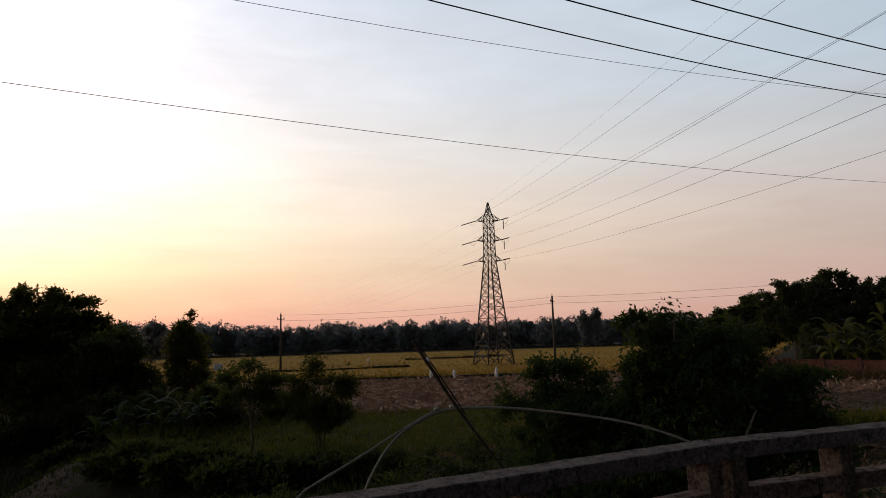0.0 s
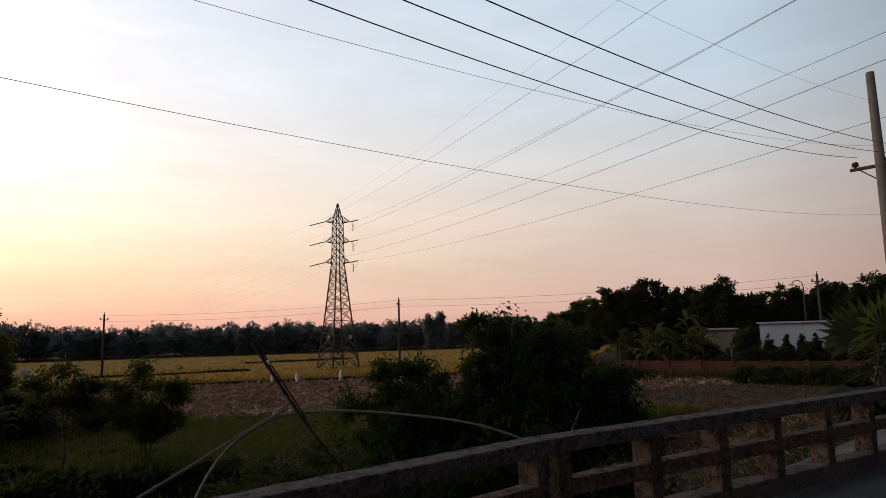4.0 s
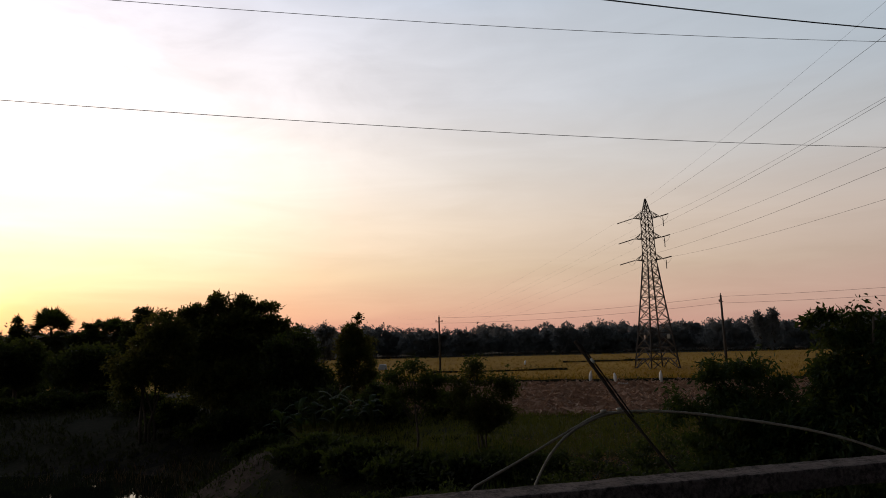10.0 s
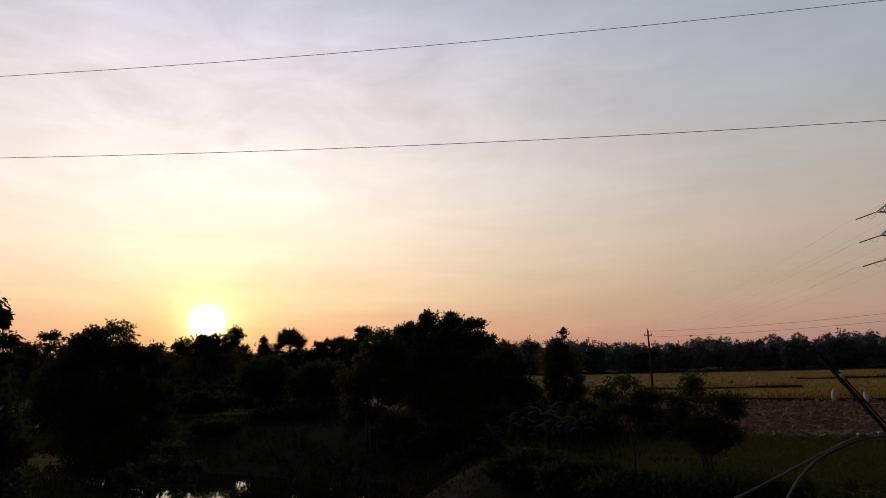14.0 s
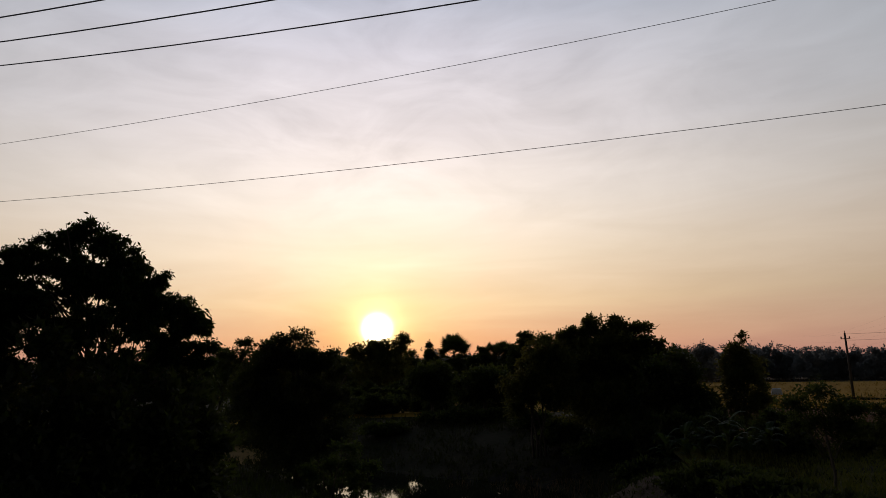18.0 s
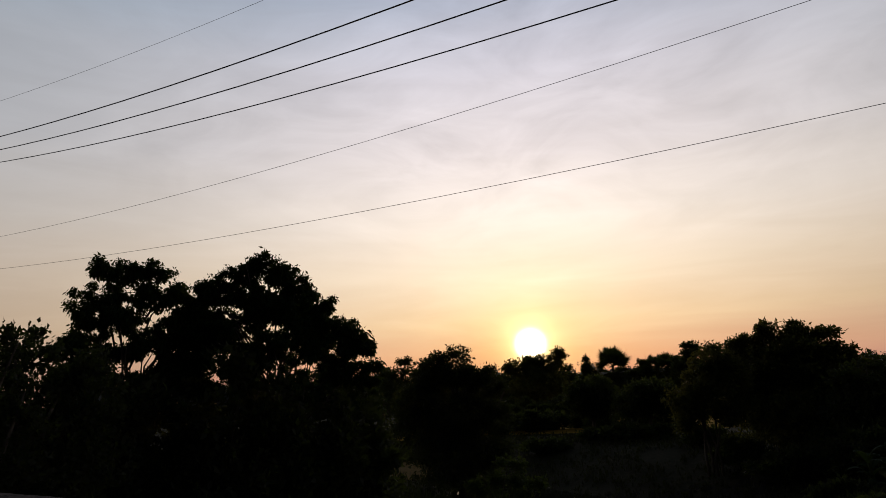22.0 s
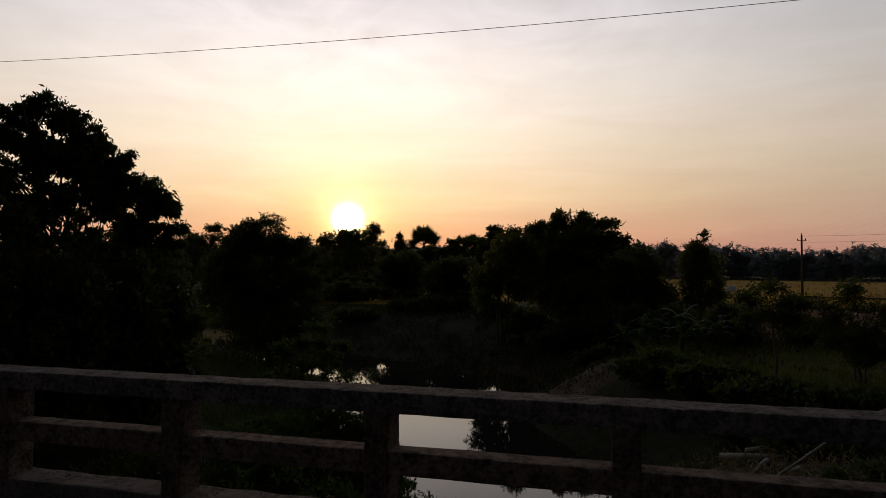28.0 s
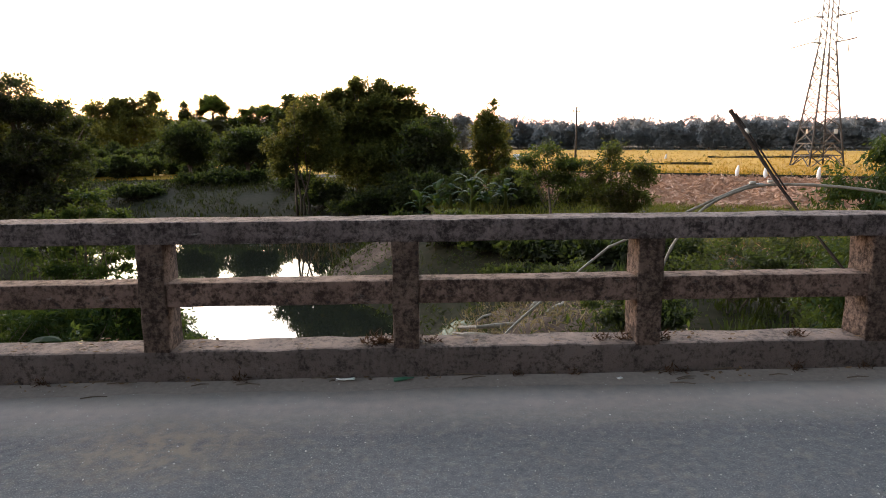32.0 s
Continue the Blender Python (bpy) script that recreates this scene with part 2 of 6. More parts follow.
RUST = plain("rusted iron", (0.12, 0.06, 0.035), 0.8, 0.4, 0.4, 12)


def concrete(name, dark, light, mould=0.45, dusty=0.6, scuffs=0.5):
    """Old cast concrete: two tones of cement, black mould in patches and specks, pale scuffs drawn out along it, sandy dust lying on upward faces."""
    m, nt, b = mat(name, 0.92)
    v = coords(nt)
    big, mid, small, fine = noise_tex(nt, v, 2.2, 6), noise_tex(nt, v, 9.0, 9, 0.74), noise_tex(nt, v, 36, 6, 0.7), noise_tex(nt, v, 110, 6)
    b.inputs["Specular IOR Level"].default_value = 0.1
    base = ramp(nt, mixc(nt, 0.35, big, small), [(0.36, dark), (0.62, light)])
    patch = ramp(nt, mixc(nt, 0.35, mid, small), [(mould - 0.04, (0, 0, 0)), (mould + 0.10, (1, 1, 1))])
    col = mixc(nt, patch, tuple(c * 0.36 for c in dark), base)
    spots = ramp(nt, noise_tex(nt, v, 24, 3, 0.5), [(0.30, (0.2, 0.2, 0.2)), (0.38, (1, 1, 1))])
    col = mixc(nt, spots, (0.030, 0.026, 0.025), col)
    long = coords(nt, 1.0, (0.35, 1, 1.3))
    scuff = ramp(nt, noise_tex(nt, long, 17, 8, 0.8), [(0.60, (0, 0, 0)), (0.70, (scuffs, scuffs, scuffs))])
    col = mixc(nt, scuff, col, (0.30, 0.28, 0.27))
    geo = nt.nodes.new("ShaderNodeNewGeometry")
    sep = nt.nodes.new("ShaderNodeSeparateXYZ")
    nt.links.new(geo.outputs["Normal"], sep.inputs[0])
    dust = ramp(nt, sep.outputs["Z"], [(0.55, (0, 0, 0)), (0.9, (dusty, dusty, dusty))])
    worn = ramp(nt, mid, [(0.40, (0.1, 0.1, 0.1)), (0.60, (1, 1, 1))])
    col = mixc(nt, mixc(nt, 1.0, dust, worn, "MULTIPLY"), col, (0.255, 0.188, 0.155))
    nt.links.new(col, b.inputs["Base Color"])
    bump(nt, b, mixc(nt, 0.4, mixc(nt, 0.5, small, fine), mid), 1.0, 0.03)
    return m


CONCRETE = concrete("mouldy concrete", (0.096, 0.065, 0.054), (0.205, 0.140, 0.114), 0.445, 0.55)
POST_MAT = concrete("rust-stained post concrete", (0.075, 0.054, 0.045), (0.155, 0.110, 0.088), 0.455, 0.4, 0.3)
RAIL_MAT = concrete("blackened rail concrete", (0.085, 0.070, 0.069), (0.188, 0.153, 0.147), 0.45, 0.3, 0.8)
KERB_MAT = concrete("dusty kerb concrete", (0.080, 0.066, 0.061), (0.140, 0.113, 0.103), 0.40, 0.6, 0.3)

# ---------------------------------------------------------------- building helpers
def link_mesh(name, verts, faces, material, parent=None, label="", smooth=False):
    me = bpy.data.meshes.new(name)
    if isinstance(verts, np.ndarray):
        nv, nf, k = len(verts), len(faces), faces.shape[1]
        me.vertices.add(nv)
        me.vertices.foreach_set("co", verts.astype(np.float32).ravel())
        me.loops.add(nf * k)
        me.loops.foreach_set("vertex_index", faces.astype(np.int32).ravel())
        me.polygons.add(nf)
        me.polygons.foreach_set("loop_start", np.arange(0, nf * k, k, dtype=np.int32))
        me.polygons.foreach_set("loop_total", np.full(nf, k, dtype=np.int32))
        me.update(calc_edges=True)
    else:
        me.from_pydata(verts, [], faces)
        me.update()
    if smooth:
        me.polygons.foreach_set("use_smooth", [True] * len(me.polygons))
    me.materials.append(material)
    ob = new(name, me)
    if parent:
        ob.parent = parent
    if label:
        ob["label"] = label
    return ob


def thing(name, place=(0, 0, 0), label="", category="", group="", kind="", turn=0.0):
    e = new(name)
    e.empty_display_size = 0.2
    e.matrix_basis = pose(*place, 0, 0, turn)
    return tagged(e, label, category, group, kind)


def part(name, bm, material, parent, label="", smooth=False):
    me = bpy.data.meshes.new(name)
    bm.to_mesh(me)
    bm.free()
    if smooth:
        me.polygons.foreach_set("use_smooth", [True] * len(me.polygons))
    me.materials.append(material)
    ob = new(name, me)
    ob.parent = parent
    if label:
        ob["label"] = label
    return ob


def box(size, at=(0, 0, 0), bevel=0.0, bm=None, turn=None):
    bm = bm or bmesh.new()
    m = Matrix.Translation(at) @ (turn or Matrix()) @ Matrix.Diagonal((*size, 1))
    geo = bmesh.ops.create_cube(bm, size=1, matrix=m)
    if bevel:
        es = {e for v in geo["verts"] for e in v.link_edges}
        bmesh.ops.bevel(bm, geom=list(es), offset=bevel, segments=2, affect="EDGES", profile=0.6)
    return bm


def tube_data(pts, radii, sides=8, verts=None, faces=None, cap=True):
    """A tapered tube along pts, appended to verts and faces."""
    verts = [] if verts is None else verts
    faces = [] if faces is None else faces
    start = len(verts)
    pts = [Vector(p) for p in pts]
    ref = None
    for i, p in enumerate(pts):
        d = (pts[min(i + 1, len(pts) - 1)] - pts[max(i - 1, 0)]).normalized()
        if ref is None:
            ref = d.orthogonal().normalized()
        ref = (ref - d * ref.dot(d)).normalized()
        s = d.cross(ref)
        for k in range(sides):
            a = 2 * math.pi * k / sides
            verts.append(tuple(p + (ref * math.cos(a) + s * math.sin(a)) * radii[i]))
    for i in range(len(pts) - 1):
        for k in range(sides):
            a, b = start + i * sides + k, start + i * sides + (k + 1) % sides
            faces.append((a, b, b + sides, a + sides))
    if cap:
        faces.append(tuple(start + k for k in reversed(range(sides))))
        faces.append(tuple(start + (len(pts) - 1) * sides + k for k in range(sides)))
    return verts, faces


def tube(name, pts, radii, material, parent=None, label="", sides=8):
    v, f = tube_data(pts, radii if isinstance(radii, (list, tuple)) else [radii] * len(pts), sides)
    return link_mesh(name, v, f, material, parent, label, True)


EYE = Vector((0.0, 0.41, 1.75))


def polar(az, dist, z=None, el=None):
    """A place by heading and distance from the standpoint, at height z or at elevation el."""
    a = radians(az)
    zz = z if z is not None else EYE.z + dist * math.tan(radians(el))
    return Vector((EYE.x + dist * math.sin(a), EYE.y + dist * math.cos(a), zz))


# ---------------------------------------------------------------- ground
FIELD, WATER = -2.9, -5.2
STREAM = [(-1.2, -30, -1.2), (-2.0, 3, -1.2), (-2.6, 12, -1.2), (-2.8, 17.5, -0.6), (-3.0, 19.2, 0.3), (-4.05, 21.5, 2.0), (-7.4, 26, 2.9), (-9.4, 31, 4.0), (-12.5, 35, 3.7), (-17, 37.5, 2.0), (-30, 44, 1.4), (-120, 70, 1.4)]


def stream_gap(x, y):
    """Distance from the water's edge, negative in the stream."""
    best = 1e9
    for (ax, ay, aw), (bx, by, bw) in zip(STREAM, STREAM[1:]):
        dx, dy = bx - ax, by - ay
        s = min(1, max(0, ((x - ax) * dx + (y - ay) * dy) / (dx * dx + dy * dy)))
        best = min(best, math.hypot(x - ax - s * dx, y - ay - s * dy) - aw - s * (bw - aw))
    return best


def smooth01(a, b, v):
    s = min(1, max(0, (v - a) / (b - a)))
    return s * s * (3 - 2 * s)


def ground_z(x, y):
    g = stream_gap(x, y)
    low = 1 - smooth01(9, 34, y)
    top = FIELD - 0.25 * low
    z = WATER - 0.7 + (top - WATER + 0.7) * smooth01(-1.2, 6.0 + 3.0 * (1 - smooth01(19, 26, y)) + 9.0 * smooth01(31, 40, y), g)
    z += 0.12 * noise.noise((x * 0.25, y * 0.25, 0)) * smooth01(0, 2, g) * (1 - smooth01(30, 45, y) * 0.8)
    # banks that carry the road at both ends of the bridge
    for edge, way in ((13.5, 1), (-14.0, -1)):
        along = smooth01(0, 9, (x - edge) * way)
        z += (-0.12 - z) * along * (1 - smooth01(5.6, 13.5, abs(y))) 
    return z


def ground():
    xs = np.concatenate([[-4000, -2000, -1000, -500, -300, -200, -150], np.linspace(-110, -34, 20), np.arange(-32, 32.1, 0.8), np.linspace(36, 120, 18), [150, 200, 300, 500, 1000, 2000, 4000]])
    ys = np.concatenate([[-4000, -1500, -500, -200, -100, -60, -40, -25], np.arange(-16, 40, 0.8), np.linspace(42, 120, 22), [150, 200, 300, 500, 1000, 2000, 4000]])
    verts = [(x, y, ground_z(x, y)) for y in ys for x in xs]
    w = len(xs)
    faces = [(j * w + i, j * w + i + 1, (j + 1) * w + i + 1, (j + 1) * w + i) for j in range(len(ys) - 1) for i in range(w - 1)]
    return tagged(link_mesh("ground", verts, faces, SOIL, smooth=True), "dark soil and rough grass between fields", "ground", kind="structure")


ground()

m, nt, b = mat("stream water", 0.03)
b.inputs["Base Color"].default_value = (0.012, 0.014, 0.010, 1)
b.inputs["IOR"].default_value = 1.33
v = coords(nt, 1.0, (1, 0.5, 1))
bump(nt, b, noise_tex(nt, v, 1.2, 3), 0.02, 0.02)
WATER_MAT = m


def water():
    verts = [(-130, -30, WATER), (8, -30, WATER), (8, 80, WATER), (-130, 80, WATER)]
    tagged(link_mesh("water", verts, [(0, 1, 2, 3)], WATER_MAT), "still dark stream that mirrors the evening sky", "stream", kind="structure")


water()
# ---------------------------------------------------------------- bridge
RAIL_Y = 3.663


def asphalt():
    m, nt, b = mat("worn asphalt", 0.85)
    v = coords(nt)
    n1, n2, n3 = noise_tex(nt, v, 0.7, 5), noise_tex(nt, v, 14, 6), noise_tex(nt, v, 160, 4)
    base = ramp(nt, n1, [(0.35, (0.075, 0.079, 0.087)), (0.65, (0.122, 0.127, 0.137))])
    grit = ramp(nt, n3, [(0.45, (0.02, 0.02, 0.022)), (0.58, (0.10, 0.10, 0.10)), (0.70, (0.50, 0.48, 0.44))])
    col = mixc(nt, 0.42, base, grit)
    dust = ramp(nt, n2, [(0.5, (0, 0, 0)), (0.8, (1, 1, 1))])
    col = mixc(nt, mixc(nt, 0.35, (0, 0, 0), dust), col, (0.26, 0.2, 0.15))
    mottled = ramp(nt, noise_tex(nt, v, 30, 7, 0.78), [(0.36, (0.62, 0.63, 0.65)), (0.64, (1.3, 1.29, 1.27))])
    col = mixc(nt, 1.0, col, mottled, "MULTIPLY")
    # dust blown thinner and thinner away from the kerb
    sx = nt.nodes.new("ShaderNodeSeparateXYZ")
    nt.links.new(v, sx.inputs[0])
    near = node(nt, "ShaderNodeMapRange", From_Min=3.0, From_Max=3.34)
    nt.links.new(sx.outputs["Y"], near.inputs["Value"])
    film = mixc(nt, 1.0, near.outputs["Result"], ramp(nt, mixc(nt, 0.5, n1, n2), [(0.36, (0.62, 0.62, 0.62)), (0.58, (1, 1, 1))]), "MULTIPLY")
    col = mixc(nt, film, col, (0.245, 0.203, 0.174))
    # brown mud stain dried on the road
    tco, mpp, grd = nt.nodes.new("ShaderNodeTexCoord"), nt.nodes.new("ShaderNodeMapping"), nt.nodes.new("ShaderNodeTexGradient")
    grd.gradient_type = "SPHERICAL"
    mpp.inputs["Location"].default_value, mpp.inputs["Scale"].default_value = (2.1, -8.1, 0), (1.75, 2.75, 1)
    nt.links.new(tco.outputs["Object"], mpp.inputs["Vector"])
    nt.links.new(mpp.outputs[0], grd.inputs["Vector"])
    blot = mixc(nt, 1.0, grd.outputs["Color"], ramp(nt, n2, [(0.35, (0.2, 0.2, 0.2)), (0.6, (1, 1, 1))]), "MULTIPLY")
    col = mixc(nt, blot, col, (0.21, 0.155, 0.11))
    nt.links.new(col, b.inputs["Base Color"])
    bump(nt, b, mixc(nt, 0.4, n3, n2), 1.0, 0.009)
    return m


ASPHALT = asphalt()
DUST = two_scale("road dust", [(0.35, (0.19, 0.157, 0.135)), (0.65, (0.28, 0.232, 0.20))], 1.2, 40, 0.95, 0.4, 0.004)


def road():
    bm = box((120, 7.2, 0.35), (0, 0.06, -0.175))
    r = thing("road", (0, 0, 0), "worn grey asphalt road across the bridge", "road", kind="structure")
    part("road_surface", bm, ASPHALT, r)
    # strip of blown dust along the kerb, with a ragged edge
    rng = random.Random(4)
    xs = [-30 + 0.12 * i for i in range(500)]
    verts, faces = [], []
    for i, x in enumerate(xs):
        e = 3.52 + 0.025 * noise.noise((x * 1.3, 0, 0)) + 0.012 * rng.uniform(-1, 1)
        verts += [(x, e, 0.0015), (x, e + 0.06, 0.006), (x, 3.655, 0.016 + 0.006 * noise.noise((x * 2, 3, 0)))]
    for i in range(len(xs) - 1):
        a = i * 3
        faces += [(a, a + 3, a + 4, a + 1), (a + 1, a + 4, a + 5, a + 2)]
    link_mesh("dust_strip", verts, faces, DUST, r, "sandy dust blown against the kerb", True)


road()


def rough_beam(size, at, seed=0, cell=0.09, amp=0.006, bevel=0.012, at_rot=None):
    """A cast beam with worn, uneven faces."""
    bm = bmesh.new()
    bmesh.ops.create_cube(bm, size=1, matrix=Matrix.Translation(at) @ Matrix.Diagonal((*size, 1)))
    bmesh.ops.bevel(bm, geom=bm.edges[:], offset=bevel, segments=2, affect="EDGES", profile=0.6)
    cuts = max(1, int(size[0] / cell))
    x0 = at[0] - size[0] / 2
    for i in range(1, cuts):
        geom = bm.verts[:] + bm.edges[:] + bm.faces[:]
        bmesh.ops.bisect_plane(bm, geom=geom, plane_co=(x0 + size[0] * i / cuts, 0, 0), plane_no=(1, 0, 0))
    for v in bm.verts:
        p = v.co * 7 + Vector((seed * 3.7, 0, 0))
        v.co += Vector((0, noise.noise(p), noise.noise(p + Vector((9, 9, 9))))) * amp * 1.6
    return bm


def rough_post(size, at, seed=0, amp=0.005):
    bm = bmesh.new()
    bmesh.ops.create_cube(bm, size=1, matrix=Matrix.Translation(at) @ Matrix.Diagonal((*size, 1)))
    bmesh.ops.bevel(bm, geom=bm.edges[:], offset=0.012, segments=2, affect="EDGES", profile=0.6)
    for i in range(1, 7):
        bmesh.ops.bisect_plane(bm, geom=bm.verts[:] + bm.edges[:] + bm.faces[:], plane_co=(0, 0, at[2] - size[2] / 2 + size[2] * i / 7), plane_no=(0, 0, 1))
    for v in bm.verts:
        p = v.co * 9 + Vector((seed * 5.1, 2, 0))
        v.co += Vector((noise.noise(p), noise.noise(p + Vector((5, 1, 8))), 0)) * amp * 1.6
    return bm


def parapet(name, x0, x1, posts, origin=(0, 0, 0), turn=0.0, seed=0):
    """Two rails and a kerb between posts; local x runs along it, y=0 is its face to the road."""
    p = thing(name, origin, "old mould-stained concrete bridge railing with two rails", "railing", "bridge railings", "structure", turn)
    L, c = x1 - x0, (x0 + x1) / 2
    part("top_rail", rough_beam((L, 0.21, 0.116), (c, 0.105, 0.804), seed, 0.07, 0.0036), RAIL_MAT, p, "rough top rail with chipped pale upper face")
    kerb = rough_beam((L, 0.225, 0.205), (c, 0.1125, 0.0725), seed + 1, 0.1, 0.006, 0.02)
    part("kerb", kerb, KERB_MAT, p, "low concrete kerb dusted with dry leaves")
    for i, (a, bb) in enumerate(zip(posts, posts[1:])):
        if bb - a > 0.5:
            part("middle_rail", rough_beam((bb - a - 0.13, 0.15, 0.128), ((a + bb) / 2, 0.085, 0.477), seed + i * 2, 0.1, 0.003), CONCRETE, p)
    for i, x in enumerate(posts):
        part("post", rough_post((0.139, 0.20, 0.594), (x, 0.102, 0.456), seed + i), POST_MAT, p, "rust-stained square post")
    return p


LEFT_POSTS = [-1.486 - 1.31 * k for k in range(11, 0, -1)] + [-1.486, -0.175, 1.13, 2.40, 3.93]
parapet("bridge_railing", LEFT_POSTS[0] - 0.07, 4.02, LEFT_POSTS, (0, RAIL_Y, 0), 0, 0)
parapet("bridge_railing", 0.0, 11.0, [0.10, 1.14, 2.1, 3.0] + [3.98 + 0.97 * k for k in range(8)], (4.06, RAIL_Y, 0), -9.0, 30)


def deck():
    bm = box((28, 8.2, 0.7), (0, 0.06, -0.72), 0.03)
    d = thing("bridge_deck", (0, 0, 0), "concrete bridge deck slab on piers", "bridge", kind="structure")
    part("slab", bm, CONCRETE, d)
    for x in (-9, 7):
        part("pier", box((0.9, 7, 6.0), (x, 0.06, -4.0), 0.05), CONCRETE, d)


deck()


# ---------------------------------------------------------------- power lines along the road
def parabola(a, low, b, n=40):
    """Points of a hanging wire through a, its level at the middle of the span, and b."""
    a, b = Vector(a), Vector(b)
    out = []
    for i in range(n + 1):
        s = i / n
        p = a.lerp(b, s)
        p.z += (low - (a.z + b.z) / 2) * 4 * s * (1 - s)
        out.append(p)
    return out


LP, CP = Vector((-16.57, 5.87, 0)), Vector((23.3, 5.9, 0))


def road_pole(at, top, arm_z, mast, half, label):
    base = ground_z(at.x, at.y) - 0.2
    p = thing("power_pole", (at.x, at.y, base), label, "power pole", "road power poles")
    tube("shaft", [(0, 0, 0), (0, 0, (top - base) * 0.5), (0, 0, top - base)], [0.19, 0.155, 0.12], POLE_GREY, p, sides=14)
    z = arm_z - base
    part("crossarm", box((0.10, 2 * half, 0.10), (0.12, 0, z), 0.012), RUST, p, "steel crossarm")
    v, f = [], []
    tube_data([(0.12, half * 0.71, z - 0.03), (0.03, 0.05, z - 0.5)], [0.02, 0.02], 6, v, f)
    tube_data([(0.12, -half * 0.71, z - 0.03), (0.03, -0.05, z - 0.5)], [0.02, 0.02], 6, v, f)
    link_mesh("brace", v, f, RUST, p)
    for y in (-0.82 * half, -0.23 * half, 0.82 * half):
        iv, ifc = tube_data([(0.12, y, z + 0.05), (0.12, y, z + 0.09), (0.12, y, z + 0.10), (0.12, y, z + 0.16), (0.12, y, z + 0.17), (0.12, y, z + 0.23), (0.12, y, z + 0.24)],
                            [0.03, 0.05, 0.11, 0.085, 0.11, 0.075, 0.04], 12)
        link_mesh("insulator", iv, ifc, PORCELAIN, p, "brown ribbed insulator", True)
    if mast:
        tube("mast", [(0.05, 0, top - base - 0.4), (0.07, 0, mast - base)], [0.035, 0.03], RUST, p, sides=8)
        part("mast_clamp", box((0.12, 0.12, 0.10), (0.03, -0.05, mast - base - 0.05), 0.02), RUST, p)
        tube("earth_wire", [(0.02, -0.16, z + 0.1), (0.0, -0.17, z - 1.5), (0.02, -0.21, 0.3)], 0.012, WIRE, p, sides=6)
        part("fuse_box", box((0.16, 0.2, 0.34), (0.06, -0.46, z - 0.2), 0.05), PORCELAIN, p, "dark rounded fuse holder")
    return p


road_pole(LP, 7.70, 6.95, 8.32, 0.64, "tapered concrete power pole with steel crossarm and mast")
road_pole(CP, 9.55, 6.55, 0, 0.87, "tall tapered concrete power pole with crossarm and insulators")


def wire(name, pts, r, label, group):
    return tagged(tube(name, pts, r, WIRE, sides=5), label, "cable", group)


def road_wires():
    for ya, za, zm, yb, zb in ((5.42, 7.05, 5.305, 4.70, 6.78), (5.77, 7.02, 5.313, 5.47, 6.82), (6.42, 7.10, 5.44, 6.5, 6.90)):
        wire("power_cable", parabola((LP.x + 0.1, ya, za), zm, (CP.x, yb, zb)), 0.0085, "thick black power cable between road poles", "road power cables")
    wire("power_cable", parabola((LP.x + 0.07, 6.0, 8.18), 6.852, (CP.x, 5.75, 8.52)), 0.0027, "thin upper earth cable between road poles", "road power cables")
    wire("power_cable", parabola((LP.x, 5.89, 5.11), 4.671, (CP.x, 5.6, 7.1)), 0.0027, "thin lower cable between road poles", "road power cables")
    wire("power_cable", parabola((LP.x, 5.91, 4.565), 3.575, (CP.x, 5.6, 4.96)), 0.0027, "thin lowest cable between road poles", "road power cables")


road_wires()

# ---------------------------------------------------------------- lattice pylon
PYL = polar(32.25, 92.0, FIELD)


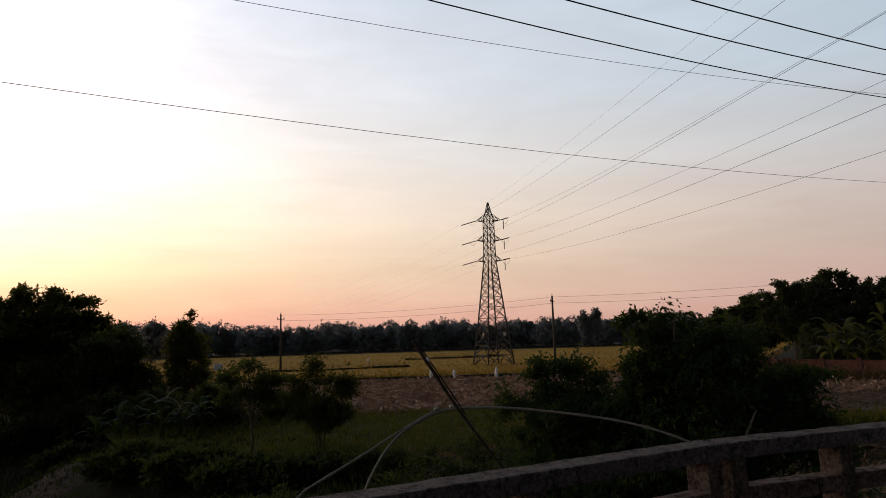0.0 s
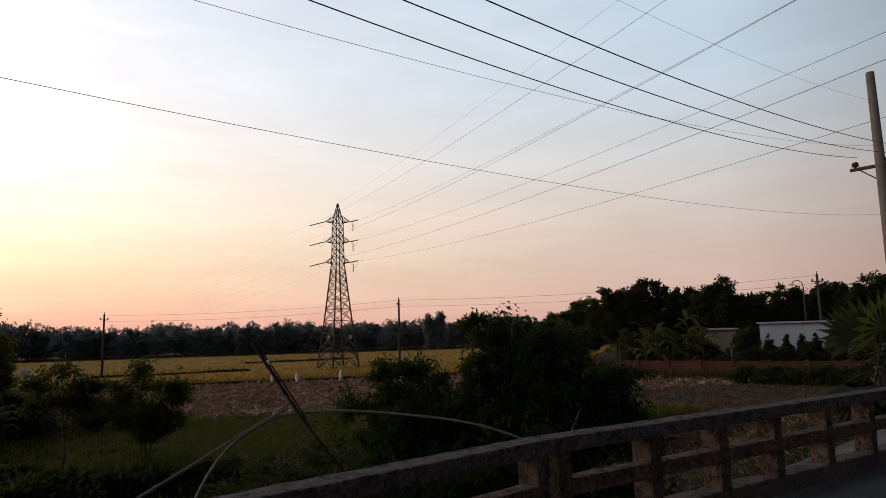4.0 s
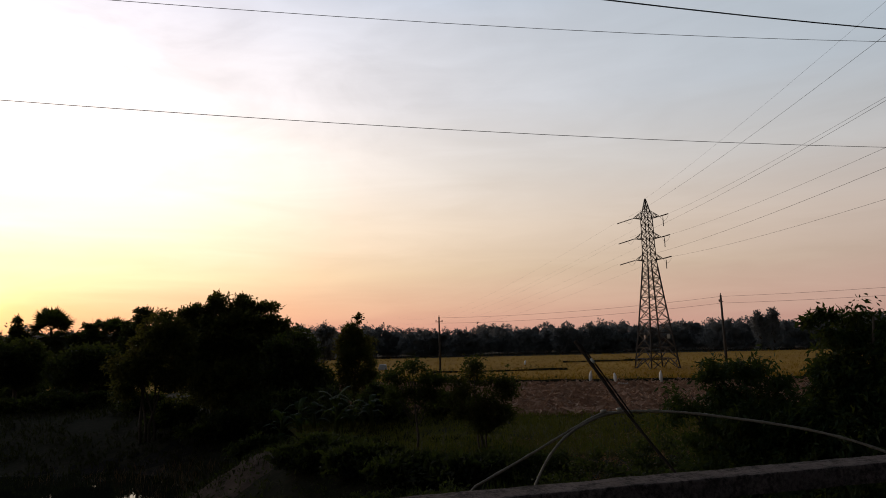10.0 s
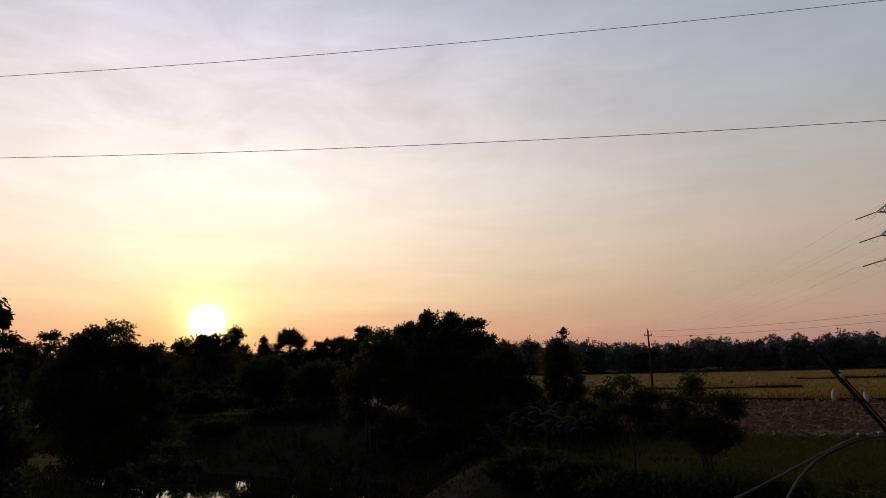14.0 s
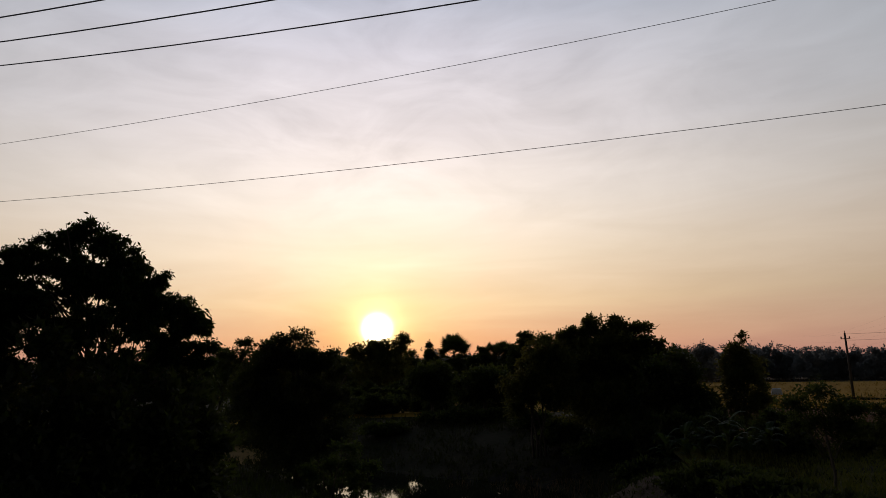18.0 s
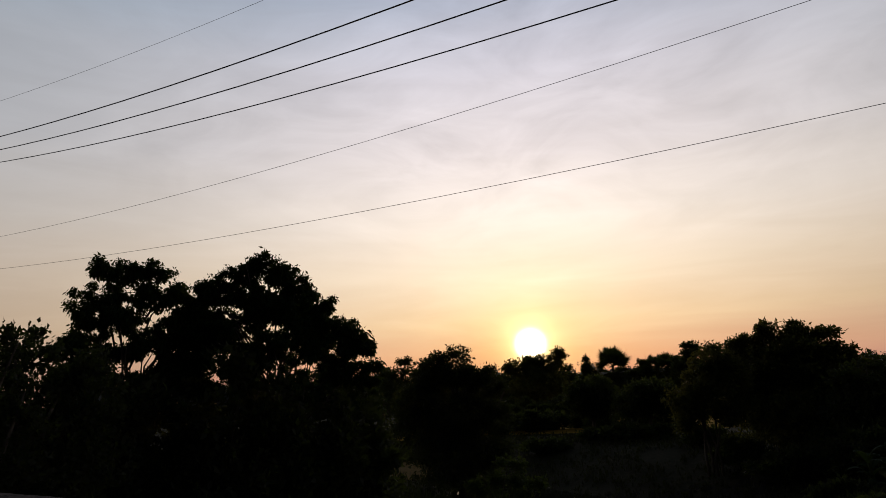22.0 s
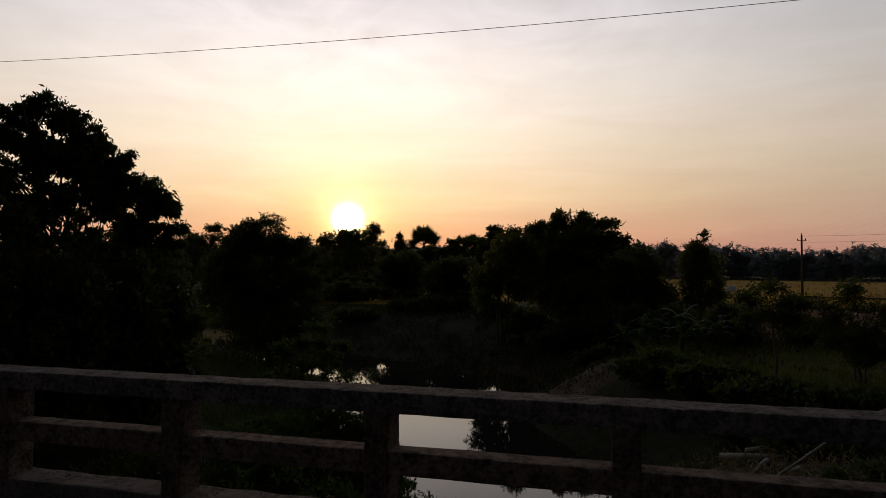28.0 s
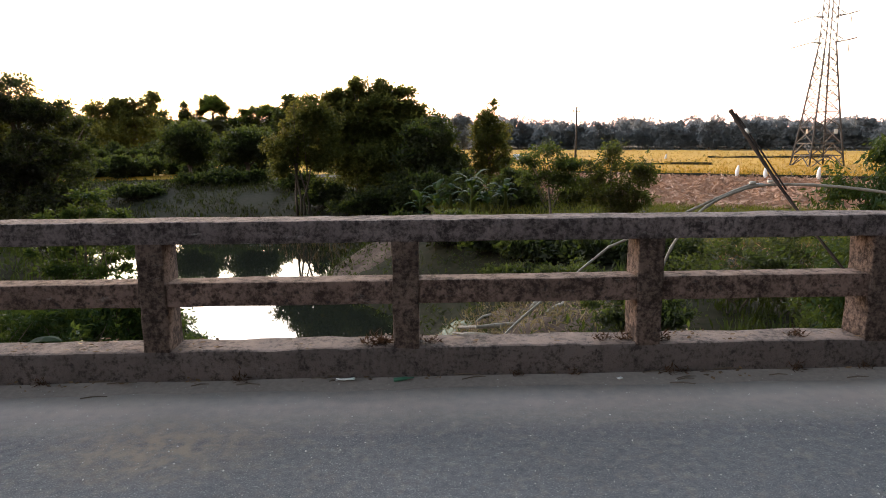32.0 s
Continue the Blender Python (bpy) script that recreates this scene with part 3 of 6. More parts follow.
def pylon():
    p = thing("transmission_pylon", PYL, "tall steel lattice transmission tower standing in a rice field", "pylon", turn=-32.25)
    p.scale = (0.876, 0.876, 0.897)
    levels = [(0, 3.15), (3.6, 2.62), (7.0, 2.15), (10.0, 1.76), (12.7, 1.42), (15.0, 1.14), (16.4, 0.98), (18.2, 0.92), (19.8, 0.88), (21.5, 0.86), (23.1, 0.84), (26.2, 0.06)]

    def half(z):
        for (a, wa), (b, wb) in zip(levels, levels[1:]):
            if z <= b:
                return wa + (wb - wa) * (z - a) / (b - a)
        return 0.05

    ct, st = math.cos(radians(31)) * 0.77, math.sin(radians(31)) * 0.77
    corners = [(x * ct - y * st, x * st + y * ct) for x, y in ((1, 1), (1, -1), (-1, -1), (-1, 1))]
    for sx, sy in corners:
        tube("leg", [(sx * w, sy * w, z) for z, w in levels], [0.16] * 6 + [0.095] * 6, STEEL, p, sides=4)
    zs = [3.3, 5.5, 7.5, 9.3, 10.9, 12.4, 13.8, 15.1, 16.4, 17.6, 18.7, 19.8, 20.9, 22.0, 23.1, 24.2, 25.2]
    for k in range(4):
        v, f = [], []
        (ax, ay), (bx, by) = corners[k], corners[(k + 1) % 4]

        def at(side_, z):
            w = half(z)
            return Vector(((ax if side_ < 0 else bx) * w, (ay if side_ < 0 else by) * w, z))

        def bar(a, c, r=0.06):
            r *= 0.78 if a.z > 15 else 1.0
            tube_data([a, c], [r, r], 4, v, f)

        # the foot: a wide K frame over a level tie, with short stays
        mid, top = (at(-1, 1.7) + at(1, 1.7)) / 2, (at(-1, 3.3) + at(1, 3.3)) / 2
        bar(at(-1, 1.7), at(1, 1.7))
        bar(at(-1, 3.3), at(1, 3.3))
        for e in (-1, 1):
            bar(at(e, 0), mid, 0.08)
            bar(at(e, 1.7), top, 0.08)
            bar(at(e, 0.85), (at(e, 0) + mid) / 2, 0.05)
            bar((at(e, 0) + mid) / 2, at(e, 1.7), 0.05)
            bar(at(e, 2.5), (at(e, 1.7) + top) / 2, 0.05)
        for za, zb in zip(zs, zs[1:]):
            bar(at(-1, za), at(1, zb))
            bar(at(1, za), at(-1, zb))
            bar(at(-1, zb), at(1, zb), 0.05)
        link_mesh("bracing", v, f, STEEL, p)
    for i, z in enumerate((16.64, 19.96, 23.2)):
        for side in (-1, 1):
            w = half(z) * 0.8
            tip = Vector((side * 2.05, 0, z + 0.05))
            v, f = [], []
            for sy in (-1, 1):
                a0, c0 = Vector((side * w, sy * w, z - 0.1)), Vector((side * w, sy * w, z + 0.95))
                tube_data([a0, tip], [0.08, 0.06], 4, v, f)
                tube_data([c0, tip], [0.05, 0.04], 4, v, f)
                for s in (0.35, 0.68):
                    tube_data([a0.lerp(tip, s), c0.lerp(tip, s)], [0.03, 0.03], 4, v, f)
                    tube_data([a0.lerp(tip, s), c0.lerp(tip, s - 0.3)], [0.03, 0.03], 4, v, f)
            link_mesh("crossarm", v, f, STEEL, p)
            # strings of insulators in line with the conductors, and one hanging under each arm on the near side
            n = 15
            way = Vector((-0.95, 0.28, -0.20)).normalized() if side < 0 else Vector((0.95, -0.7, 0.12)).normalized()
            step = 0.088 if side < 0 else 0.05
            pts = [tip + way * (0.1 + step * k) for k in range(2 * n)]
            v, f = tube_data(pts, [0.05 if k % 2 else 0.10 for k in range(2 * n)], 7)
            link_mesh("insulator_string", v, f, PORCELAIN, p, "dark string of insulator discs")
            if side > 0:
                pts = [tip + Vector((0.42, -0.3, -0.3 - 0.045 * k)) for k in range(2 * n)]
                v, f = tube_data(pts, [0.045 if k % 2 else 0.085 for k in range(2 * n)], 7)
                link_mesh("insulator_string", v, f, PORCELAIN, p, "dark string of insulator discs")
                tube("hanger", [tip, tip + Vector((0.42, -0.3, -0.05)), tip + Vector((0.42, -0.3, -0.3))], 0.03, STEEL, p, sides=4)
            loop = [tip + Vector((side * 1.2 * s, 0.5 * (1 if side < 0 else -1) * s, -1.0 * 4 * s * (1 - s) * 0.7 - 0.05)) for s in [k / 8 for k in range(9)]]
            tube("jumper", loop, 0.016, WIRE, p, sides=4)
    for x, y, a, m_ in ((1.95, -1.08, 31, PLATE_WHITE), (-1.5, -1.2, -59, PLATE_DARK)):
        part("sign_plate", box((0.5, 0.04, 0.62), (x, y, 4.9), 0.01, turn=Matrix.Rotation(radians(a), 4, "Z")), m_, p, "small square sign plate")
    for sx, sy in corners:
        part("footing", box((0.8, 0.8, 0.5), (sx * 3.15, sy * 3.15, 0.0), 0.05), POLE_GREY, p, "concrete footing")


PLATE_WHITE = plain("white enamel", (0.8, 0.8, 0.78), 0.4, 0, 0.05)
PLATE_DARK = plain("dark enamel", (0.08, 0.07, 0.09), 0.5)
pylon()


def hv_wires():
    a = radians(32.25)
    r = Vector((math.cos(a), -math.sin(a), 0))
    Q = Vector((-14.8, -101.4, 0))
    L = polar(10.5, 420.0, 0)
    dq = (Q - PYL)
    dq.z = 0
    dq.normalize()
    nq = Vector((-dq.y, dq.x, 0)) * math.cos(-0.103) + dq * math.sin(-0.103)
    dl = (L - PYL).normalized()
    nl = Vector((-dl.y, dl.x, 0))
    for z in (12.12, 15.1, 17.99):
        for s in (-1, 1):
            tip = PYL + r * (s * 2.575) + dq * 1.4
            tip.z = z
            far = Q + nq * (s * 2.52)
            far.z = z + 3.09
            wire("high_voltage_line", parabola(tip, (z + far.z) / 2 - 4.76, far, 90), 0.009, "thin high-voltage line from the lattice pylon", "high voltage lines")
            tip = PYL + r * (s * 1.8 - 2.1 * (s < 0))
            tip.z = z - 0.4 * (s < 0)
            far = L + nl * (-s * 2.3)
            far.z = z
            wire("high_voltage_line", parabola(tip + dl * 0.8, z - 6.2, far, 40), 0.0055, "thin high-voltage line from the lattice pylon", "high voltage lines")
    top = PYL + Vector((0, 0, 23.5))
    far = Vector((Q.x, Q.y, 23.8))
    wire("earth_line", parabola(top, (top.z + far.z) / 2 - 3.8, far, 90), 0.006, "thin earth line from the pylon's peak", "high voltage lines")


hv_wires()


POLE_DARK = plain("tarred pole", (0.05, 0.042, 0.036), 0.85, 0, 0.3)


def field_pole(az, dist, top_el, cross):
    at = polar(az, dist, FIELD)
    h = EYE.z + dist * math.tan(radians(top_el)) - FIELD
    p = thing("field_power_pole", at, "slim dark power pole standing in the fields", "power pole", "field power poles", turn=-az)
    tube("shaft", [(0, 0, -0.2), (0, 0, h)], [0.17, 0.11], POLE_DARK, p, sides=10)
    part("crossarm", box((1.1 if cross else 0.5, 0.09, 0.09), (0, 0, h - 0.75), 0.01), RUST, p)
    for x in (-0.45, 0.45) if cross else (-0.2,):
        v, f = tube_data([(x, 0, h - 0.7), (x, 0, h - 0.6), (x, 0, h - 0.45)], [0.03, 0.09, 0.04], 8)
        link_mesh("insulator", v, f, PORCELAIN, p)
    part("cap_insulator", box((0.09, 0.09, 0.3), (0, 0, h + 0.12), 0.02), PORCELAIN, p)
    return Vector((at.x, at.y, at.z + h))


P1 = field_pole(13.75, 97.0, 2.12, True)
P2 = field_pole(37.6, 84.0, 3.07, False)
P3 = field_pole(71.9, 76.0, 3.75, True)
for dz in (-0.15, -0.95):
    for a, bb in ((P1, P2), (P2, P3)):
        o = Vector((0, 0, dz))
        wire("field_power_cable", parabola(a + o, (a.z + bb.z) / 2 + dz - 0.5, bb + o, 24), 0.013, "thin power cable between field poles", "field power cables")


# ---------------------------------------------------------------- plants
def leaf_cloud(centres, outward, per, size, aspect, droop, spread, rng, fold=0.25):
    """Sprigs of leaves at the centres: one folded quad a leaf."""
    n = len(centres) * per
    c = np.repeat(centres, per, 0)
    o = np.repeat(outward, per, 0)
    d = rng.normal(size=(n, 3)) * spread + o * 0.6
    d[:, 2] -= droop * (0.4 + rng.random(n) * 1.2)
    d /= np.linalg.norm(d, axis=1)[:, None] + 1e-9
    L = size * (0.6 + 0.8 * rng.random(n))[:, None]
    c = c + rng.normal(size=(n, 3)) * size * 0.45
    side = np.cross(d, rng.normal(size=(n, 3)))
    side /= np.linalg.norm(side, axis=1)[:, None] + 1e-9
    up = np.cross(side, d)
    w = L * aspect * 0.5
    mid = c + d * L * 0.45
    verts = np.stack([c, mid + side * w + up * w * fold, c + d * L - up * L * 0.08, mid - side * w + up * w * fold], 1).reshape(-1, 3)
    faces = np.arange(n * 4).reshape(n, 4)
    return verts, faces


def crown_points(lobes, n, rng, shell=0.55, tuft=14, loose=0.30):
    """Places of sprigs: tufts sit in the outer part of the lobes (u, v, h, ru, rv, rh), each tuft holds several sprigs, gaps stay between."""
    lb = np.array(lobes, float)
    area = lb[:, 3] * lb[:, 5] + lb[:, 4] * lb[:, 5]
    k = max(6, n // tuft)
    pick = rng.choice(len(lb), k, p=area / area.sum())
    d = rng.normal(size=(k, 3))
    d /= np.linalg.norm(d, axis=1)[:, None]
    rad = shell + (1 - shell) * rng.random(k) ** 0.6
    ph = rng.random((len(lb), 6)) * 6.28
    bul = 1 + 0.10 * np.sin(d[:, 0] * 5 + ph[pick, 0]) + 0.10 * np.sin(d[:, 1] * 6 + ph[pick, 1]) + 0.10 * np.sin(d[:, 2] * 7 + ph[pick, 2])
    c = lb[pick, :3] + d * (rad * bul)[:, None] * lb[pick, 3:6] * 0.88
    size = (lb[pick, 3:6] * loose) * (0.55 + 0.8 * rng.random(k))[:, None]
    own = rng.integers(0, k, n)
    g = rng.normal(size=(n, 3)) * 0.55
    g[:, 2] = np.abs(g[:, 2]) * 0.9 - 0.25
    return c[own] + g * size[own], d[own] * 0.6 + g * 0.5


def tree(name, at, turn, lobes, leaf, n, *, per=7, size=0.3, aspect=0.4, droop=0.3, spread=0.8, trunk_r=0.16, stems=1, label="", category="tree", group="", seed=1, shell=0.5, limbs=10, lean=0.0, fork=0.35, tuft=14, loose=0.30):
    """A tree in its own frame: u across, v away, h up, all in metres from its foot."""
    rng = np.random.default_rng(seed)
    rnd = random.Random(seed)
    lobes = [l if len(l) == 6 else (l[0], 0.0, l[1], l[2], l[2] * 0.85, l[3]) for l in lobes]
    t = thing(name, at, label, category, group, turn=turn)
    cen, out = crown_points(lobes, n, rng, shell, tuft, loose)
    v, f = leaf_cloud(cen, out, per, size, aspect, droop, spread, rng)
    v[:, 2] = np.maximum(v[:, 2], 0.05)
    link_mesh("crown", v, f, leaf, t)
    tv, tf = [], []
    low = min(l[2] - l[5] for l in lobes)
    for s in range(stems):
        bx = (s - (stems - 1) / 2) * trunk_r * 3.2
        cx, cy = lobes[s % len(lobes)][0] * 0.5 + lean, lobes[s % len(lobes)][1] * 0.5
        hh = lobes[s % len(lobes)][2] * 0.86
        pts = [(bx, 0, -0.25), (bx * 1.2 + rnd.uniform(-.1, .1), rnd.uniform(-.1, .1), hh * 0.25), (bx * 1.3 + cx * 0.5, cy * 0.5, hh * 0.6), (bx + cx, cy, hh)]
        tube_data(pts, [trunk_r * 1.25, trunk_r, trunk_r * 0.7, trunk_r * 0.35], 8, tv, tf)
    for k in range(limbs):
        l = lobes[k % len(lobes)]
        h0 = max(0.3, l[2] * rnd.uniform(fork, fork + 0.3))
        sx = (k % stems - (stems - 1) / 2) * trunk_r * 3.2
        a = Vector((sx + l[0] * 0.3 * h0 / max(0.1, l[2]), l[1] * 0.3, h0))
        e = Vector((l[0] + l[3] * rnd.uniform(-.75, .75), l[1] + l[4] * rnd.uniform(-.75, .75), l[2] + l[5] * rnd.uniform(-0.1, 0.75)))
        mid = a.lerp(e, 0.5) + Vector((rnd.uniform(-.2, .2), rnd.uniform(-.2, .2), rnd.uniform(0, .4)))
        tube_data([a, mid, e], [trunk_r * 0.5, trunk_r * 0.33, trunk_r * 0.1], 6, tv, tf)
    link_mesh("trunk", tv, tf, BARK, t, smooth=True)
    return t


def stand(az, dist):
    p = polar(az, dist, 0)
    return (p.x, p.y, ground_z(p.x, p.y) - 0.02), -az


def plant(name, az, dist, lobes, leaf, n, top=None, **kw):
    """A tree at a heading and distance; top: the elevation that its crown reaches."""
    at, turn = stand(az, dist)
    if top is not None:
        k = (EYE.z + dist * math.tan(radians(top)) - at[2]) / max(l[1] + l[3] for l in lobes)
        lobes = [(l[0], l[1] * k, l[2], l[3] * k) for l in lobes]
    return tree(name, at, turn, lobes, leaf, n, **kw)


# tall bank trees beyond the stream
plant("bank_tree", -4.6, 50, [(-0.5, 7.85, 1.0, 0.85), (1.2, 7.5, 1.05, 0.85), (2.9, 7.1, 1.1, 0.8), (-2.4, 6.8, 1.2, 0.9), (0.4, 6.6, 2.0, 1.0), (3.5, 5.7, 1.4, 1.2), (4.9, 3.9, 1.5, 1.4), (5.8, 2.0, 1.6, 1.4), (0.6, 5.2, 3.0, 1.9), (2.8, 3.8, 3.2, 2.2), (-2.4, 4.6, 2.2, 2.2), (1.2, 2.0, 5.0, 2.2)], LEAF_OLIVE, 11500, size=0.27, aspect=0.45, trunk_r=0.2, stems=3, seed=11, limbs=18, tuft=26, shell=0.3, loose=0.34,
      label="tall broad bank tree with olive-green crown", group="bank trees")
plant("bank_tree", -10.3, 46, [(0.6, 5.4, 1.4, 1.4), (-0.9, 4.4, 1.6, 1.5), (1.3, 4.0, 1.6, 1.9), (-1.2, 3.0, 1.2, 0.9)], LEAF_OLIVE, 2300, top=3.1, size=0.26, trunk_r=0.08, stems=4, seed=12, shell=0.4, tuft=18,
      label="light olive bank tree with several bare leaning stems", group="bank trees")
plant("bank_tree", 1.4, 45, [(0, 3.7, 1.5, 1.9), (-1.1, 2.6, 1.6, 1.8), (0.9, 1.8, 1.4, 1.5), (-0.6, 1.2, 1.8, 1.2)], LEAF_DARK, 2400, top=1.7, size=0.3, trunk_r=0.12, stems=2, seed=13, tuft=18,
      label="dense dark bank tree at the edge of the grove", group="bank trees")
plant("slim_tree", 6.3, 48, [(0.1, 6.6, 0.28, 0.5), (-0.1, 5.8, 0.6, 0.6), (0.5, 5.3, 0.6, 0.6), (-0.7, 4.8, 0.7, 0.8), (0.7, 4.4, 0.8, 0.8), (-0.2, 4.0, 1.1, 1.0), (-0.9, 3.3, 0.7, 0.8), (0.8, 2.9, 0.8, 0.9), (-0.1, 2.0, 1.2, 1.4)], LEAF_OLIVE, 2100, top=2.5, size=0.2, trunk_r=0.1, seed=14, tuft=14, loose=0.45,
      label="slim upright tree beside the rice field")
plant("small_tree", 11.45, 27.5, [(-0.1, 3.4, 0.55, 0.3), (-0.75, 2.95, 0.55, 0.33), (0.65, 2.85, 0.6, 0.33), (-1.0, 2.3, 0.5, 0.33), (0.95, 2.2, 0.55, 0.35), (0.1, 2.3, 0.6, 0.4)], LEAF_DULL, 1150, top=-1.6, size=0.125, trunk_r=0.05, seed=15, shell=0.1, tuft=12, loose=0.75, label="small airy field tree with thin trunk", group="small field trees")
plant("small_tree", 17.2, 27, [(-0.3, 3.2, 0.4, 0.45), (-0.8, 2.5, 0.5, 0.5), (0.3, 2.7, 0.5, 0.45), (1.0, 2.5, 0.5, 0.5), (-0.9, 1.7, 0.5, 0.5), (0.9, 1.7, 0.6, 0.5), (0, 1.8, 0.8, 0.6), (0.2, 1.1, 0.7, 0.4)], LEAF_RUST, 1700, top=-1.7, size=0.125, trunk_r=0.04, stems=3, seed=16, shell=0.1, tuft=12, loose=0.75, label="small bushy tree with rusty thinning leaves", group="small field trees")
plant("round_tree", -19.3, 68, [(0, 4.1, 2.3, 1.5), (0.9, 3.2, 2.1, 1.4), (-0.9, 3.2, 2.1, 1.4)], LEAF_DARK, 2400, top=0.9, size=0.32, trunk_r=0.16, seed=17, tuft=24, label="round dark tree on the far bank", group="round far bank trees")
plant("round_tree", -14.7, 64, [(0, 3.8, 2.3, 1.5), (-0.9, 3.0, 2.1, 1.4), (0.9, 3.0, 2.1, 1.4)], LEAF_DARK, 2400, top=0.45, size=0.32, trunk_r=0.16, seed=18, tuft=24, label="round dark tree on the far bank", group="round far bank trees")
plant("far_bank_tree", -11.0, 125, [(0, 8.0, 1.8, 1.0), (1.5, 7.2, 1.8, 1.0), (-1.3, 6.4, 2.1, 1.4), (0, 4, 3.3, 2)], LEAF_DARK, 1500, top=3.3, size=0.5, seed=19, label="tall dark tree behind the bank", group="far bank trees")
plant("far_bank_tree", -23.5, 112, [(3.0, 7.6, 1.6, 1.3), (-0.9, 7.2, 2.3, 0.9), (-3.4, 6.4, 2.3, 1.2), (0.6, 6.2, 3.3, 1.4), (0, 4.2, 5.4, 2.6)], LEAF_OLIVE, 2800, top=3.5, size=0.46, trunk_r=0.22, seed=20, tuft=18, label="broad tree in front of the setting sun", group="far bank trees")
plant("far_bank_tree", -19.3, 130, [(0, 7.4, 0.8, 1.1), (0.2, 6.0, 1.6, 1.4), (0.3, 4.4, 2.6, 1.8)], LEAF_DARK, 900, top=2.6, size=0.5, seed=21, label="slender pointed tree behind the bank", group="far bank trees")
plant("round_tree", -30.9, 35, [(-0.1, 5.5, 1.3, 0.8), (-1.3, 5.0, 1.3, 0.9), (1.1, 5.0, 1.1, 0.8), (-2.3, 3.9, 1.2, 1.2), (1.9, 3.8, 0.9, 1.2), (-0.3, 4.0, 2.2, 1.5), (-1.7, 2.6, 1.9, 1.6), (1.5, 2.6, 1.5, 1.5), (-0.2, 1.6, 2.7, 1.5)], LEAF_PLUM, 9000, top=3.85, size=0.17, trunk_r=0.2, seed=22, tuft=22, label="large round dense dark tree by the stream")
plant("far_bank_tree", -35.3, 90, [(0, 6.4, 1.4, 1.4), (2.0, 5.6, 1.3, 1.3), (-2.4, 5.6, 1.5, 1.4), (0, 3.6, 4.0, 2.2)], LEAF_DARK, 1500, top=3.3, size=0.36, seed=23, label="low dark trees behind the round tree", group="far bank trees")

# the pair of tall dark trees by the road bank
def dome_crown(hw, low, high, n, seed, skew=0.0, r=0.34):
    """Clumps that fill a dome: half width hw, from height low to high; skew lowers the far side."""
    rr = random.Random(seed)
    out = []
    for k in range(n):
        a = math.pi * rr.random()
        rho = rr.uniform(0.03, 1.0) ** 0.46
        u = hw * math.cos(a) * rho
        top = high - skew * max(0.0, u / hw + 0.25) ** 1.4
        h = low + (top - low) * math.sin(a) ** (0.6 if u > 0 else 0.38) * rho
        k_ = rr.uniform(0.75, 1.25) * r
        out.append((u * 0.94, rr.uniform(-0.5, 0.5) * hw * (1.1 - rho), h - k_ * 0.45, k_, k_ * 0.9, k_ * 0.72))
    return out


for az_, d_, top_, hw_, n_, sprigs_, skew_, stems_, text_ in (
        (-57.8, 21.5, 11.8, 2.15, 165, 8000, 0.3, 2, "tall dark tree with drooping leaves beside the power pole"),
        (-46.3, 21.0, 12.2, 3.25, 310, 14500, 1.6, 3, "tall broad dark tree with drooping leaves and forked limbs")):
    at_, turn_ = stand(az_, d_)
    high_ = EYE.z + d_ * math.tan(radians(top_)) - at_[2]
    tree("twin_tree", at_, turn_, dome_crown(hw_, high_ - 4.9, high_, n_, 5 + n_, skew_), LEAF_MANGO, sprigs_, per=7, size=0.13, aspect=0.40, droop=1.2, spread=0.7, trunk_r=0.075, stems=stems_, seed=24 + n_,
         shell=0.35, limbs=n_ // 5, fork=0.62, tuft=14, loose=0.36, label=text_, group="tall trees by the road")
# bushes on the left bank
plant("bank_bush", -73.5, 15.5, [(0.2, 5.2, 0.7, 1.0), (-1.0, 4.8, 0.9, 1.1), (0.7, 4.4, 0.8, 1.0), (-0.2, 3.2, 1.7, 1.6), (0, 1.6, 1.9, 1.6)], LEAF_DARK, 3900, top=10.8, size=0.115, aspect=0.5, droop=-0.6, seed=26, tuft=12, label="dense dark roadside bush with upright shoots", category="bush", group="roadside bushes")
plant("bank_bush", -69.0, 15.5, [(-0.2, 3.9, 0.7, 0.8), (0.7, 3.5, 0.7, 0.8), (0.1, 2.6, 1.3, 1.2), (0, 1.4, 1.5, 1.3)], LEAF_DARK, 3000, top=7.9, size=0.115, aspect=0.5, droop=-0.6, seed=27, tuft=12, label="dense dark roadside bush with upright shoots", category="bush", group="roadside bushes")
plant("bank_bush", -64.2, 17, [(-0.1, 3.7, 0.7, 0.6), (0.9, 3.3, 0.8, 0.7), (-0.9, 3.3, 0.7, 0.7), (0.2, 2.4, 1.6, 1.2), (0, 1.2, 1.7, 1.2)], LEAF_DARK, 2700, top=6.1, size=0.13, aspect=0.6, droop=-0.3, seed=28, shell=0.3, tuft=8, label="loose roadside bush with broad round leaves", category="bush", group="roadside bushes")

